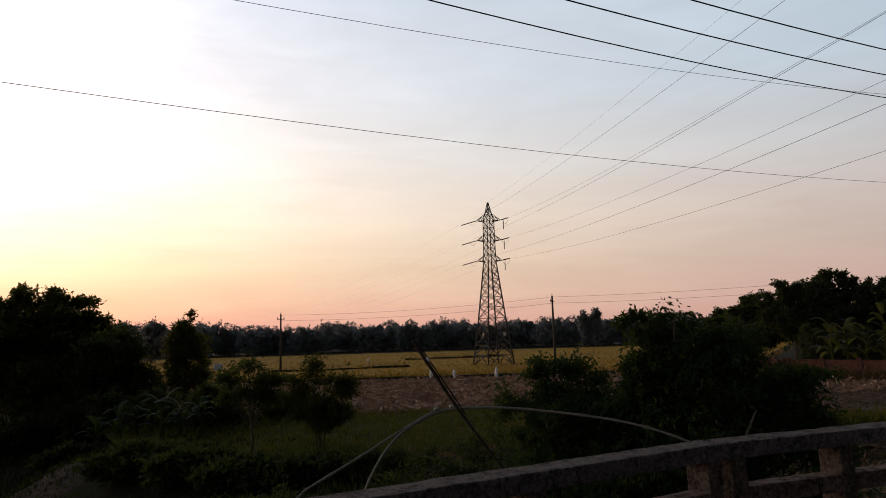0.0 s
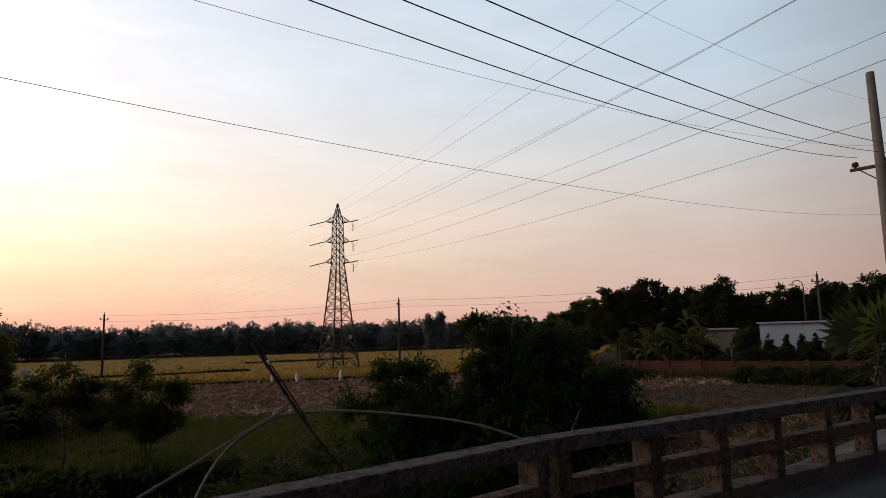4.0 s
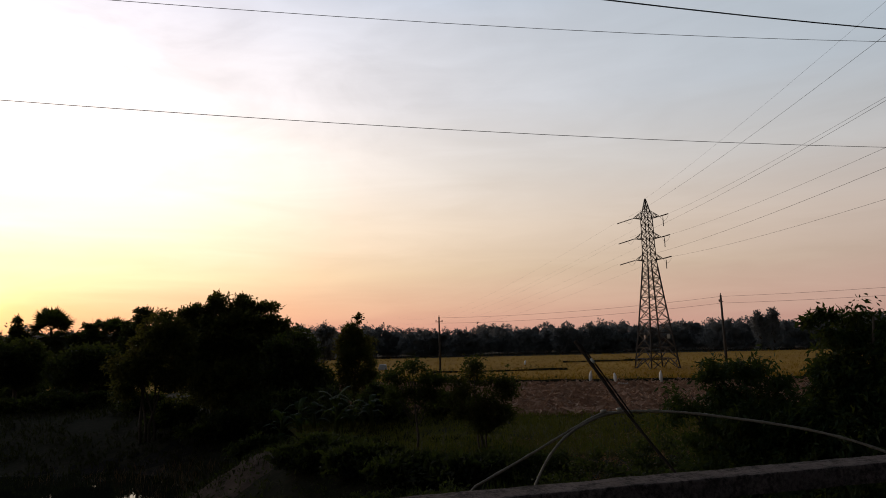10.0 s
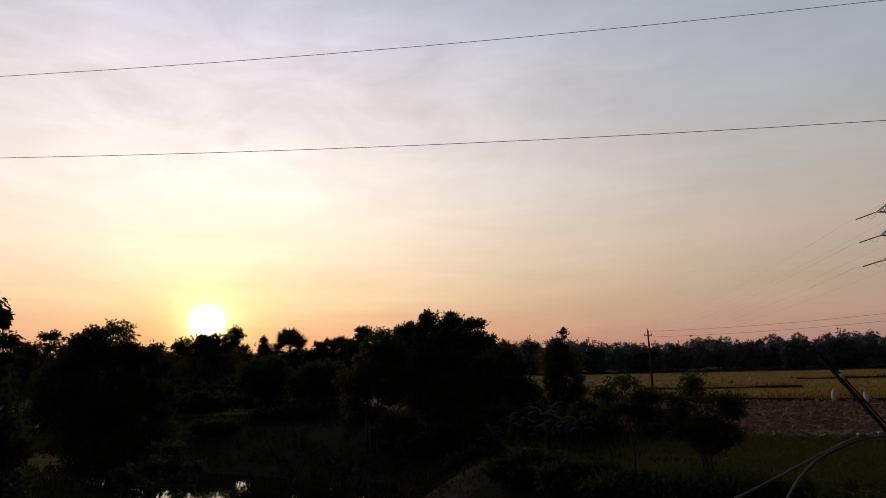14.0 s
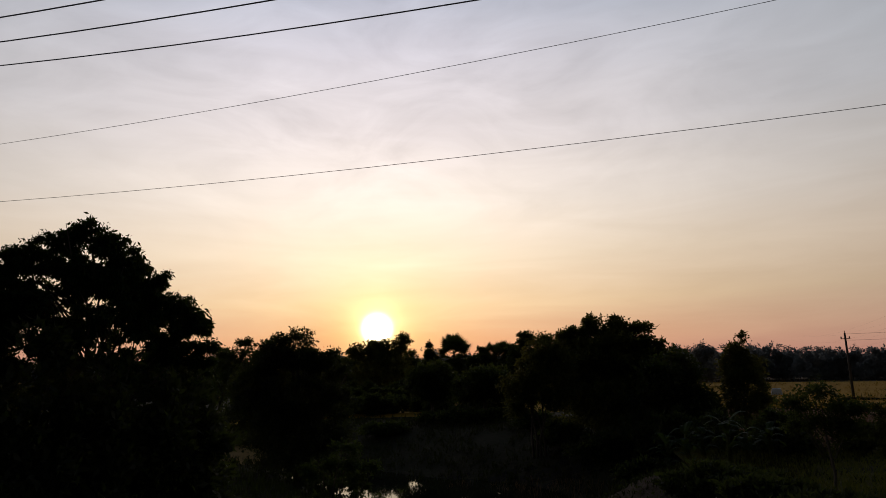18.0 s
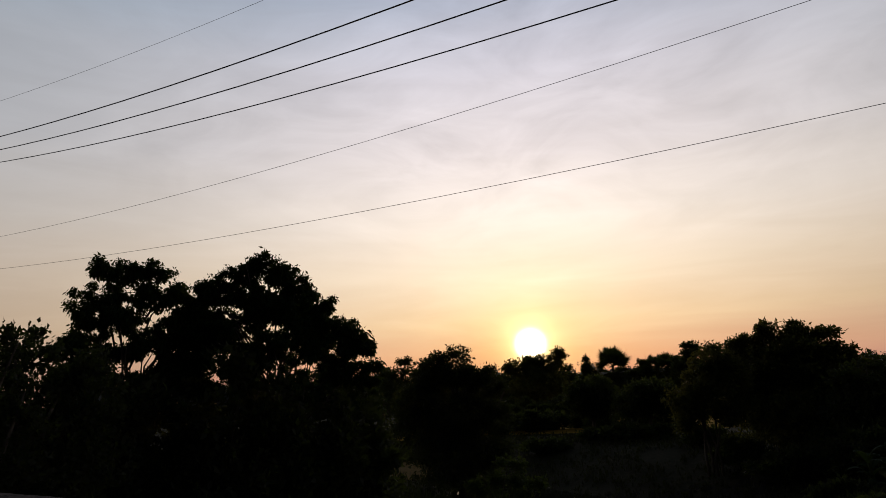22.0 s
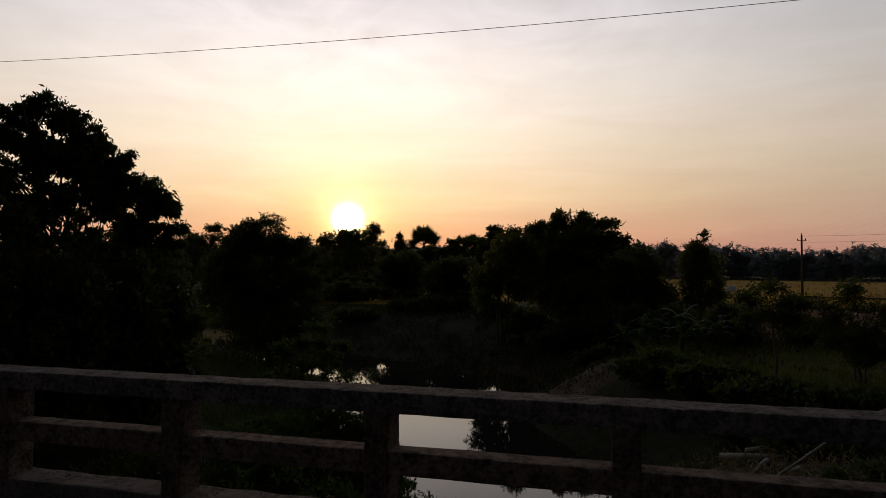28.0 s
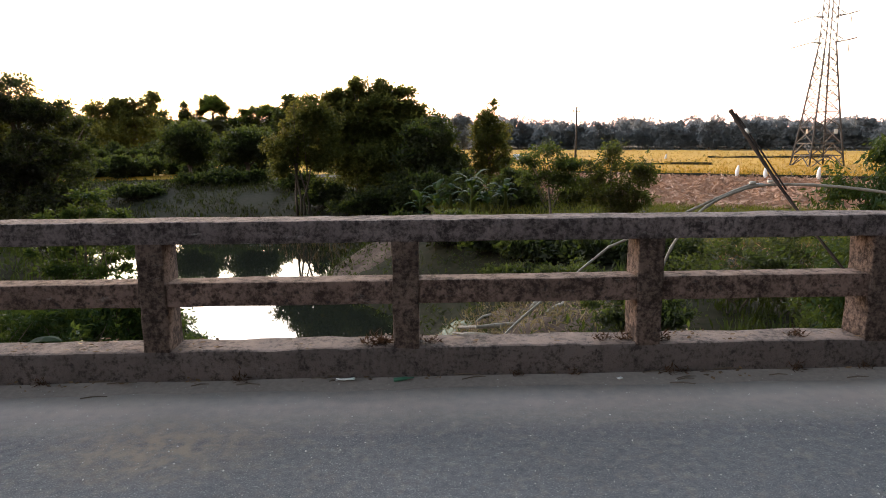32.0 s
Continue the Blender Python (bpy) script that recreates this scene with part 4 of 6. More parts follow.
# mango tree beside the bridge
plant("mango_tree", 46.9, 11.8, [(-0.25, 4.6, 0.55, 0.45), (0.45, 4.35, 0.6, 0.5), (1.1, 4.1, 0.6, 0.55), (1.8, 3.4, 0.65, 0.7), (2.2, 2.6, 0.55, 0.7), (-0.35, 3.75, 0.5, 0.6), (0.6, 3.5, 1.2, 0.8), (-1.3, 2.9, 0.75, 0.7), (0.1, 2.7, 1.6, 1.0), (1.4, 2.1, 1.2, 0.9), (-1.1, 1.8, 1.1, 0.8), (0.2, 1.2, 1.9, 0.9)], LEAF_MANGO, 9500, top=2.3, per=10,
      size=0.105, aspect=0.33, droop=0.85, spread=0.85, trunk_r=0.13, seed=29, shell=0.45, tuft=22, loose=0.36, label="dense dark-green mango tree with drooping leaves beside the bridge", category="tree")
plant("mango_tree", 38.5, 12.5, [(0, 2.9, 0.7, 0.5), (-0.7, 2.4, 0.7, 0.6), (0.4, 2.1, 1.0, 0.8), (-0.3, 1.2, 1.2, 0.9)], LEAF_MANGO, 3300, top=-1.0, per=10, size=0.105, aspect=0.33, droop=0.85, spread=0.85, trunk_r=0.08, seed=30, shell=0.45, tuft=22, loose=0.36,
      label="young mango tree at the foot of the larger one", category="tree")

# woods behind the brick wall
for i, (az, d, top, hw) in enumerate([(51.5, 105, 1.5, 2.4), (53.6, 98, 2.6, 2.2), (56.4, 95, 3.8, 2.6), (59.4, 95, 4.3, 2.4), (62.2, 100, 3.4, 2.2), (64.8, 92, 3.95, 2.5), (67.4, 100, 2.7, 1.6), (69.6, 104, 3.4, 2.2), (72.6, 104, 3.4, 2.4), (75.6, 100, 3.9, 2.6), (79, 100, 4.2, 3)]):
    h = EYE.z + d * math.tan(radians(top)) - FIELD
    w = d * math.tan(radians(hw))
    plant("grove_tree", az, d, [(0, h * 0.76, w * 0.62, h * 0.24), (-w * 0.45, h * 0.62, w * 0.6, h * 0.24), (w * 0.45, h * 0.62, w * 0.6, h * 0.24), (0, h * 0.42, w * 0.95, h * 0.3)], LEAF_DARK, 4200, per=6, size=0.36, aspect=0.6, trunk_r=0.25, seed=40 + i, tuft=26, loose=0.2, shell=0.35,
          label="broad dark tree of the grove behind the houses", group="grove trees")


def dome_mesh(seg=7, ring=5):
    """A coarse ball in triangles, to be roughened into the inner mass of a far crown."""
    v = [(math.cos(2 * math.pi * (i + 0.5 * (j % 2)) / seg) * math.sin(math.pi * j / ring), math.sin(2 * math.pi * (i + 0.5 * (j % 2)) / seg) * math.sin(math.pi * j / ring), math.cos(math.pi * j / ring)) for j in range(1, ring) for i in range(seg)]
    v += [(0, 0, 1), (0, 0, -1)]
    f = []
    for j in range(ring - 2):
        for i in range(seg):
            a, b_ = j * seg + i, j * seg + (i + 1) % seg
            f += [(a, a + seg, b_), (b_, a + seg, b_ + seg if (i + 1) % seg else (j + 1) * seg)]
    top, last = len(v) - 2, (ring - 2) * seg
    for i in range(seg):
        f += [(top, i, (i + 1) % seg), (top + 1, last + (i + 1) % seg, last + i)]
    return np.array(v, float), np.array(f)


DOME, DOME_F = dome_mesh()


def place(v, az, d):
    """Turns points of a tree's own frame to a heading and distance, on the field."""
    a = radians(az)
    rot = np.array([[math.cos(a), math.sin(a)], [-math.sin(a), math.cos(a)]])
    p = polar(az, d, FIELD)
    v = v.copy()
    v[:, :2] = v[:, :2] @ rot.T + [p.x, p.y]
    v[:, 2] = np.maximum(v[:, 2], 0.0) + FIELD
    return v


def far_woods():
    """The belt of trees on the horizon, its haze put into the leaf colour."""
    rng = np.random.default_rng(77)
    vs, fs, base = [], [], 0
    rows = [(az, 205 + 14 * k, k) for k in range(2) for az in np.arange(-62, 62, 0.85)]
    for az, d, k in rows:
        az += rng.uniform(-.4, .4)
        d += rng.uniform(-5, 5)
        bump_el = 1.15 + 0.45 * smooth01(14, 4, az) * 1 + 0.28 * math.sin(az * 0.9 + k) * math.sin(az * 0.23 + 1.3 * k) + rng.uniform(-0.15, 0.22)
        h = max(4.0, EYE.z + d * math.tan(radians(bump_el)) - FIELD)
        w = h * rng.uniform(0.34, 0.52)
        lobes = [(0, 0, h * 0.72, w * 0.7, w * 0.6, h * 0.28), (w * 0.5, 0, h * 0.5, w * 0.8, w * 0.6, h * 0.3), (-w * 0.5, 0, h * 0.45, w * 0.8, w * 0.6, h * 0.34), (0, 0, h * 0.2, w * 1.2, w * 0.7, h * 0.25)]
        for cu, cv, ch, ru, rv, rh in lobes:
            k = rng.uniform(0.75, 1.15, (len(DOME), 1))
            vs.append(place(DOME * k * [ru * 0.5, rv * 0.3, rh * 0.5] + [cu, cv, ch], az, d))
            fs.append(DOME_F + base)
            base += len(DOME)
        c, o = crown_points(lobes, 400, rng, 0.55, 8, 0.30)
        v, f = leaf_cloud(c, o, 5, 0.42, 0.85, 0.2, 0.9, rng)
        f = np.concatenate([f[:, [0, 1, 2]], f[:, [0, 2, 3]]])
        vs.append(place(v, az, d))
        fs.append(f + base)
        base += len(v)
    tagged(link_mesh("far_woods", np.concatenate(vs), np.concatenate(fs), LEAF_FAR_HAZE), "belt of trees along the horizon, haze put into the leaf colour", "woods", kind="stuff")


far_woods()


# ---------------------------------------------------------------- fields
def field_sheet(name, corners, z, material, label, category, skirt=0.0, amp=0.0, step=2.0):
    """A field between four corners as a gently uneven sheet with an edge."""
    a, b_, c, d = [Vector((*p, 0)) for p in corners]
    nu, nv = max(2, int((b_ - a).length / step)), max(2, int((d - a).length / step))
    verts = []
    for j in range(nv + 1):
        for i in range(nu + 1):
            p = a.lerp(b_, i / nu).lerp(d.lerp(c, i / nu), j / nv)
            edge = i in (0, nu) or j in (0, nv)
            verts.append((p.x, p.y, z + (amp * noise.noise((p.x * 0.5, p.y * 0.5, 3)) if not edge else -skirt)))
    w = nu + 1
    faces = [(j * w + i, j * w + i + 1, (j + 1) * w + i + 1, (j + 1) * w + i) for j in range(nv) for i in range(nu)]
    return tagged(link_mesh(name, verts, faces, material, smooth=False), label, category, kind="structure")


RICE_BED = two_scale("rice bed", [(0.35, (0.31, 0.158, 0.020)), (0.65, (0.49, 0.275, 0.034))], 0.05, 4, 0.9, 0.8, 0.1)
PLOUGHED = two_scale("ploughed soil", [(0.35, (0.19, 0.098, 0.062)), (0.65, (0.41, 0.23, 0.148))], 0.5, 6, 0.95, 1.0, 0.1)
GREEN_BED = two_scale("green crop bed", [(0.35, (0.046, 0.040, 0.011)), (0.65, (0.09, 0.073, 0.019))], 0.2, 5, 0.95, 0.8, 0.05)
STUBBLE_BROWN = two_scale("brown stubble soil", [(0.35, (0.075, 0.045, 0.028)), (0.65, (0.17, 0.105, 0.068))], 0.5, 6, 0.95, 1.0, 0.1)
RICE_Q = [(-40, 100), (62, 46), (170, 110), (-60, 225)]
PLOUGH_Q = [(-2, 44), (58, 20), (66, 44), (2, 77)]
GREEN_Q = [(2, 25), (22, 22), (24, 33), (0, 43)]
field_sheet("rice_field", RICE_Q, FIELD + 0.20, RICE_BED, "ripe golden rice field", "field", 0.35, 0.06, 4)
field_sheet("ploughed_field", PLOUGH_Q, FIELD + 0.08, PLOUGHED, "brown ploughed field with clods and straw", "field", 0.25, 0.14, 0.9)
STUBBLE_Q = [(21, 14), (52, 14), (64, 36), (24, 33)]
PATCH_Q = [(25, 17.5), (29.5, 15.2), (31, 17.2), (26.5, 19.5)]
field_sheet("stubble_field", STUBBLE_Q, FIELD + 0.07, STUBBLE_BROWN, "brown stubble field below the road", "field", 0.4, 0.12, 0.9)
field_sheet("green_patch", PATCH_Q, FIELD + 0.3, GREEN_BED, "small patch of green crop", "field", 0.4, 0.05, 0.7)
field_sheet("green_field", GREEN_Q, FIELD + 0.04, GREEN_BED, "dull green grassy plot", "field", 0.2, 0.1, 1.0)


def scatter(name, spots, per, size, aspect, leaf, label, category, seed, droop=-0.9, spread=0.35, lie=1.0):
    """Blades or leaves on many spots, as one uncountable growth."""
    rng = np.random.default_rng(seed)
    c = np.array(spots, float)
    o = np.tile([[0, 0, 0.4]], (len(c), 1))
    v, f = leaf_cloud(c, o, per, size, aspect, droop, spread, rng)
    if lie < 1:
        cz = np.repeat(c[:, 2], per * 4)
        v[:, 2] = cz + (v[:, 2] - cz) * lie
    return tagged(link_mesh(name, v, f, leaf), label, category, kind="stuff")


def in_quad(q, rnd):
    a, b_, c, d = [Vector((*p, 0)) for p in q]
    u, w = rnd.random(), rnd.random()
    return a.lerp(b_, u).lerp(d.lerp(c, u), w)


rnd = random.Random(8)
# ears of rice: dense at the near edge, thinner far off
spots = []
for k in range(16000):
    a, b_, c, d = [Vector((*p, 0)) for p in RICE_Q]
    u, w = rnd.random(), rnd.random() ** 2.2
    p = a.lerp(b_, u).lerp(d.lerp(c, u), w)
    spots.append((p.x, p.y, FIELD + 0.08 + 0.14 * rnd.random()))
scatter("rice_ears", spots, 5, 0.24, 0.25, RICE, "ripe drooping rice ears", "rice", 81, -0.8, 0.5)
spots = []
rows_of = []
for k in range(19000):
    p = in_quad(PLOUGH_Q if k < 10000 else STUBBLE_Q, rnd)
    z = FIELD + 0.10 + 0.1 * noise.noise((p.x * 0.5, p.y * 0.5, 3))
    (rows_of if k < 10000 else spots).append((p.x, p.y, z))
STRAW_PINK = leaf_mat("rotting straw", (0.22, 0.12, 0.078), (0.52, 0.335, 0.235), 0.15, (0.4, 0.26, 0.16))
scatter("ploughed_straw", rows_of[::2], 3, 0.46, 0.3, STRAW_PINK, "pinkish straw turned up with the soil", "straw", 82, -0.1, 0.9, 0.55)
STRAW_OCHRE = leaf_mat("ochre straw", (0.13, 0.072, 0.032), (0.32, 0.19, 0.085), 0.15, (0.35, 0.2, 0.08))
STRAW_BROWN = leaf_mat("brown stubble", (0.065, 0.038, 0.021), (0.19, 0.118, 0.064), 0.15, (0.3, 0.18, 0.08))
scatter("straw_litter", spots, 4, 0.24, 0.25, STRAW_BROWN, "brown straw trodden flat on stubble", "straw", 87, 0.0, 1.0, 0.3)
spots = []
for k in range(8000):
    p = in_quad(GREEN_Q, rnd)
    spots.append((p.x, p.y, FIELD + 0.08))
GRASS_OLIVE = leaf_mat("yellowing grass", (0.05, 0.039, 0.007), (0.11, 0.082, 0.015), 0.25)
scatter("field_grass", spots, 4, 0.18, 0.16, GRASS_OLIVE, "short dull green grass", "grass", 83)


def clods(name, quad, n, small, large, material, label, seed):
    """Turned lumps of soil on a field, lying in rough furrows."""
    rr = random.Random(seed)
    verts, faces = [], []
    for k in range(n):
        p = in_quad(quad, rr)
        s = rr.uniform(small, large)
        base = len(verts)
        z = FIELD + 0.06 + 0.1 * noise.noise((p.x * 0.5, p.y * 0.5, 3))
        for dx, dy, dz in ((1.5, 0, 0), (0, 0.8, 0), (-1.5, 0, 0), (0, -0.8, 0), (0, 0, 0.75), (0, 0, -0.6)):
            verts.append((p.x + dx * s * rr.uniform(.6, 1.3), p.y + dy * s * rr.uniform(.6, 1.3), z + dz * s * rr.uniform(.5, 1.2)))
        for i in range(4):
            j = (i + 1) % 4
            faces += [(base + i, base + j, base + 4), (base + j, base + i, base + 5)]
    tagged(link_mesh(name, verts, faces, material), label, "soil", kind="stuff")


clods("soil_clods", PLOUGH_Q, 5500, 0.12, 0.38, PLOUGHED, "reddish brown clods of turned soil", 19)
clods("stubble_clods", STUBBLE_Q, 2500, 0.08, 0.2, STUBBLE_BROWN, "small brown clods among stubble", 20)


def mound(name, at, rx, ry, h, material, label, seed):
    """A low bank of bare earth that rises out of the ground."""
    n = 40
    verts, faces = [], []
    for j in range(n + 1):
        for i in range(n + 1):
            x, y = -1 + 2 * i / n, -1 + 2 * j / n
            r = math.hypot(x, y)
            px, py = at[0] + x * rx, at[1] + y * ry
            k = max(0, 1 - r * (1 + 0.25 * noise.noise((x * 2, y * 2, seed))))
            z = ground_z(px, py) - 0.12 + h * (1 - (1 - k) ** 2) * 1.0 + (0.10 * noise.noise((px * 1.1, py * 1.1, seed)) + 0.05 * noise.noise((px * 3.1, py * 3.1, seed))) * min(1.0, 2 * k)
            verts.append((px, py, z))
    w = n + 1
    faces = [(j * w + i, j * w + i + 1, (j + 1) * w + i + 1, (j + 1) * w + i) for j in range(n) for i in range(n)]
    return tagged(link_mesh(name, verts, faces, material, smooth=True), label, "mud", kind="structure")


MUD = two_scale("grey mud", [(0.35, (0.048, 0.032, 0.024)), (0.65, (0.105, 0.072, 0.054))], 0.8, 9, 0.85, 0.9, 0.05)
# near-black: the shade of the trees round it is put into the mud's colour
MUD_SHADED = two_scale("mud with tree shade", [(0.35, (0.007, 0.006, 0.005)), (0.65, (0.019, 0.0155, 0.013))], 0.8, 9, 0.9, 0.9, 0.05)
mound("mud_bank_1", (-2.2, 30.8), 3.4, 4.2, 0.28, MUD, "bare grey-brown mud bank beside the stream", 2)
mound("mud_bank_3", (-9.5, 41.5), 11.0, 5.5, 0.16, MUD_SHADED, "dark mud slope of the far bank, tree shade put into its colour", 9)
mound("mud_bank_2", (2.8, 17.4), 3.0, 3.4, 0.30, MUD, "bare muddy shore strewn with driftwood", 5)

# weeds on the banks near the bridge
spots, near_straw = [], []
while len(spots) < 11000:
    x, y = rnd.uniform(-30, 34), 4.6 + 24 * rnd.random() ** 1.3
    g = stream_gap(x, y)
    if g < 1.4 or (-9 < x < 4 and y > 15 and g < 14 and rnd.random() < 0.93) or (g < 3.5 and x > -3 and rnd.random() < 0.8) or ((x - 0.8) / 3.6) ** 2 + ((y - 19) / 7.0) ** 2 < 1:
        continue
    if x > 9.5 and y > 5.5:
        if len(near_straw) < 7000:
            near_straw.append((x, y, ground_z(x, y)))
        continue
    if noise.noise((x * 0.3, y * 0.3, 5)) < -0.25:
        continue
    spots.append((x, y, ground_z(x, y)))
scatter("shore_litter", [(x_, y_, ground_z(x_, y_) + 0.18) for x_, y_ in ((rnd.uniform(0.6, 5.0), rnd.uniform(14.8, 20.0)) for k in range(500))], 4, 0.22, 0.16, STRAW, "dead stalks and leaves on the muddy shore", "litter", 86, 0.0, 1.0)
scatter("bank_straw", near_straw, 5, 0.3, 0.16, STRAW_OCHRE, "dry yellow-brown straw on the slope below the road", "straw", 92, -0.2, 0.9, 0.6)
scatter("bank_weeds", spots, 5, 0.27, 0.18, GRASS, "rank weeds and grass on the banks", "weeds", 84)
spots = []
while len(spots) < 6000:
    x, y = rnd.uniform(-36, 9), rnd.uniform(29, 64)
    if stream_gap(x, y) < 1.2 or noise.noise((x * 0.2, y * 0.2, 9)) < -0.35:
        continue
    spots.append((x, y, ground_z(x, y)))
# weed colour taken down with the shaded mud, so blades don't stand out
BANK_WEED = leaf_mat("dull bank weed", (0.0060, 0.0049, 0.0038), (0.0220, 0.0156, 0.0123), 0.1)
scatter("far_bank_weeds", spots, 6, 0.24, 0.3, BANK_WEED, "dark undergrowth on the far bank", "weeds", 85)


def bush(az, dist, w, h, leaf, n, size, seed, label, aspect=0.45, droop=-0.1, group="bank shrubs"):
    return plant("shrub", az, dist, [(0, h * 0.62, w * 0.6, h * 0.38), (-w * 0.5, h * 0.42, w * 0.5, h * 0.36), (w * 0.5, h * 0.45, w * 0.5, h * 0.36), (0, h * 0.3, w * 0.85, h * 0.3)], leaf, n, size=size, aspect=aspect, droop=droop,
                 trunk_r=0.035, stems=3, limbs=8, seed=seed, shell=0.35, label=label, category="bush", group=group)


LEAFY = "leafy green shrub on the stream bank"
for i, (az, d, w, h, lf) in enumerate([(-24, 23, 1.6, 0.9, LEAF_FRESH), (-28.5, 24, 1.8, 1.0, LEAF_FRESH), (-31.5, 20, 1.6, 0.9, LEAF_FRESH), (-26.5, 19, 1.4, 0.8, LEAF_FRESH), (-22, 20.5, 1.2, 0.6, LEAF_FRESH), (-27.2, 12.5, 0.9, 2.55, LEAF_FRESH), (-23.5, 15.5, 1.3, 1.25, LEAF_FRESH), (-33, 13, 1.5, 1.3, LEAF_FRESH), (-39, 14, 1.7, 1.6, LEAF_DARK), (9, 21, 1.5, 0.9, LEAF_FRESH), (14, 19, 1.6, 0.9, LEAF_FRESH), (19, 15, 1.4, 0.9, LEAF_FRESH),
                                       (25, 12, 1.1, 1.0, LEAF_FRESH), (30, 9.5, 0.9, 1.0, LEAF_FRESH), (27, 17, 1.6, 2.0, LEAF_DARK), (32, 18, 1.5, 2.4, LEAF_DARK), (35.5, 15, 1.2, 2.4, LEAF_DARK), (5, 27, 1.8, 1.0, LEAF_DARK), (22, 22, 1.7, 1.1, LEAF_DARK),
                                       (54, 12, 1.3, 1.3, LEAF_DARK), (60, 15, 1.5, 1.2, LEAF_DARK), (68, 16, 1.5, 1.6, LEAF_DARK), (74, 17, 1.6, 1.9, LEAF_DARK)]):
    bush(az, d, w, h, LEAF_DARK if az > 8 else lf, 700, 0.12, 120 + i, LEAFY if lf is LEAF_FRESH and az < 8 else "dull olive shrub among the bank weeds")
plant("sapling", -27.9, 14, [(0.05, 4.5, 0.35, 0.35), (-0.35, 4.1, 0.4, 0.4), (0.4, 4.0, 0.4, 0.4), (-0.6, 3.5, 0.4, 0.4), (0.6, 3.4, 0.4, 0.4), (0.0, 3.2, 0.6, 0.5), (0.1, 2.3, 0.7, 0.6)], LEAF_FRESH, 1300, top=-5.7, size=0.085, aspect=0.4, trunk_r=0.03, seed=140, limbs=14, label="slender sapling with fresh green leaves on the stream bank", category="tree")
for i, (az, d, top, w) in enumerate([(-23.3, 13.6, -11.4, 0.55), (-24.9, 13.2, -11.6, 0.75), (-27.2, 13.0, -12.4, 0.9), (-30.4, 12.4, -13.0, 0.9), (-33.6, 12.0, -13.5, 0.9), (-25.6, 10.6, -17.5, 0.8), (-29.5, 10.2, -18.0, 0.9), (-34.5, 10.0, -18.5, 1.0)]):
    plant("shrub", az, d, [(0, 1.6, w * 0.6, 0.5), (-w * 0.5, 1.25, w * 0.55, 0.5), (w * 0.5, 1.2, w * 0.55, 0.5), (0, 0.7, w * 0.9, 0.5)], LEAF_FRESH, 620, top=top, size=0.12, aspect=0.3, droop=0.5, trunk_r=0.03, stems=3, limbs=10,
          seed=600 + i, shell=0.3, tuft=9, loose=0.5, label="dense shrub with narrow glossy leaves on the stream bank", category="bush", group="bank shrubs")
UNDER = "dark undergrowth bush beneath the trees"
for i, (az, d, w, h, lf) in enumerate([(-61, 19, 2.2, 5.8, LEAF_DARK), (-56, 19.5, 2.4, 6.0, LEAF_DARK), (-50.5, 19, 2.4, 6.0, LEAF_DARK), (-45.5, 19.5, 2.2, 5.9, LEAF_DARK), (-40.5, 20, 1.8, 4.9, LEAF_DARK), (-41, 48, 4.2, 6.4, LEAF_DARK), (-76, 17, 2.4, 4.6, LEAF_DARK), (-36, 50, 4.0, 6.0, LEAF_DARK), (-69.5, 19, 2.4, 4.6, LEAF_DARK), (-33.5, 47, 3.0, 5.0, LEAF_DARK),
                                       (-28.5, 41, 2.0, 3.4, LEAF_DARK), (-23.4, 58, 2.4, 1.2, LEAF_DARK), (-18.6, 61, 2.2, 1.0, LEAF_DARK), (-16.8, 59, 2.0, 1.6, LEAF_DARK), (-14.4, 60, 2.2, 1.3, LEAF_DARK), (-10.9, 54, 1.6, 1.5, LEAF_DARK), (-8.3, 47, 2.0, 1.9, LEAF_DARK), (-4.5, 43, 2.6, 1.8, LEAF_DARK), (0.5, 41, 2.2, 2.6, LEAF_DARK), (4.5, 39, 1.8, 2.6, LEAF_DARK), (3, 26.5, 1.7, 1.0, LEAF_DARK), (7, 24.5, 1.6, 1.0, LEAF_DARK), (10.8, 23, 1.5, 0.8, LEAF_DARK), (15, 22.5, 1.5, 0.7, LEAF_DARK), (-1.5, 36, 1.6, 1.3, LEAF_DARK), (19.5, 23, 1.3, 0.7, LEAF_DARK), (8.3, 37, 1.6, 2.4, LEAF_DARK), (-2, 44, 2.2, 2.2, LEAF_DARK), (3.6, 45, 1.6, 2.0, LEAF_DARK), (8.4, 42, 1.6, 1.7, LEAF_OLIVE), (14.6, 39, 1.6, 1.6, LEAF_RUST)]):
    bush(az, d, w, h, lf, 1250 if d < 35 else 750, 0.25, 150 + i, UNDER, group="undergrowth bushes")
for i, (az, h) in enumerate([(-28, 3.4), (-26.4, 3.0), (-25, 3.8), (-23.6, 3.2), (-22.3, 3.6), (-21.0, 2.4), (-19.6, 3.4), (-18.2, 2.6), (-16.6, 3.2), (-14.9, 3.0), (-13.6, 2.2), (-11.6, 3.0), (-9.8, 3.2)]):
    bush(az, 94 + 3 * (i % 3), 2.2, h, LEAF_DARK, 420, 0.42, 230 + i, "dark bush at the foot of the far trees", group="far bank bushes")
for i, az in enumerate((-28.4, -26.8, -25.4, -23.9, -22.5, -19.9, -18.6, -15.6, -14.0)):
    bush(az, 73 + 1.5 * (i % 3), 2.0, 2.3 + 0.5 * (i % 2), LEAF_DARK, 420, 0.36, 260 + i, "dark bush at the edge of the golden field", group="field edge bushes")
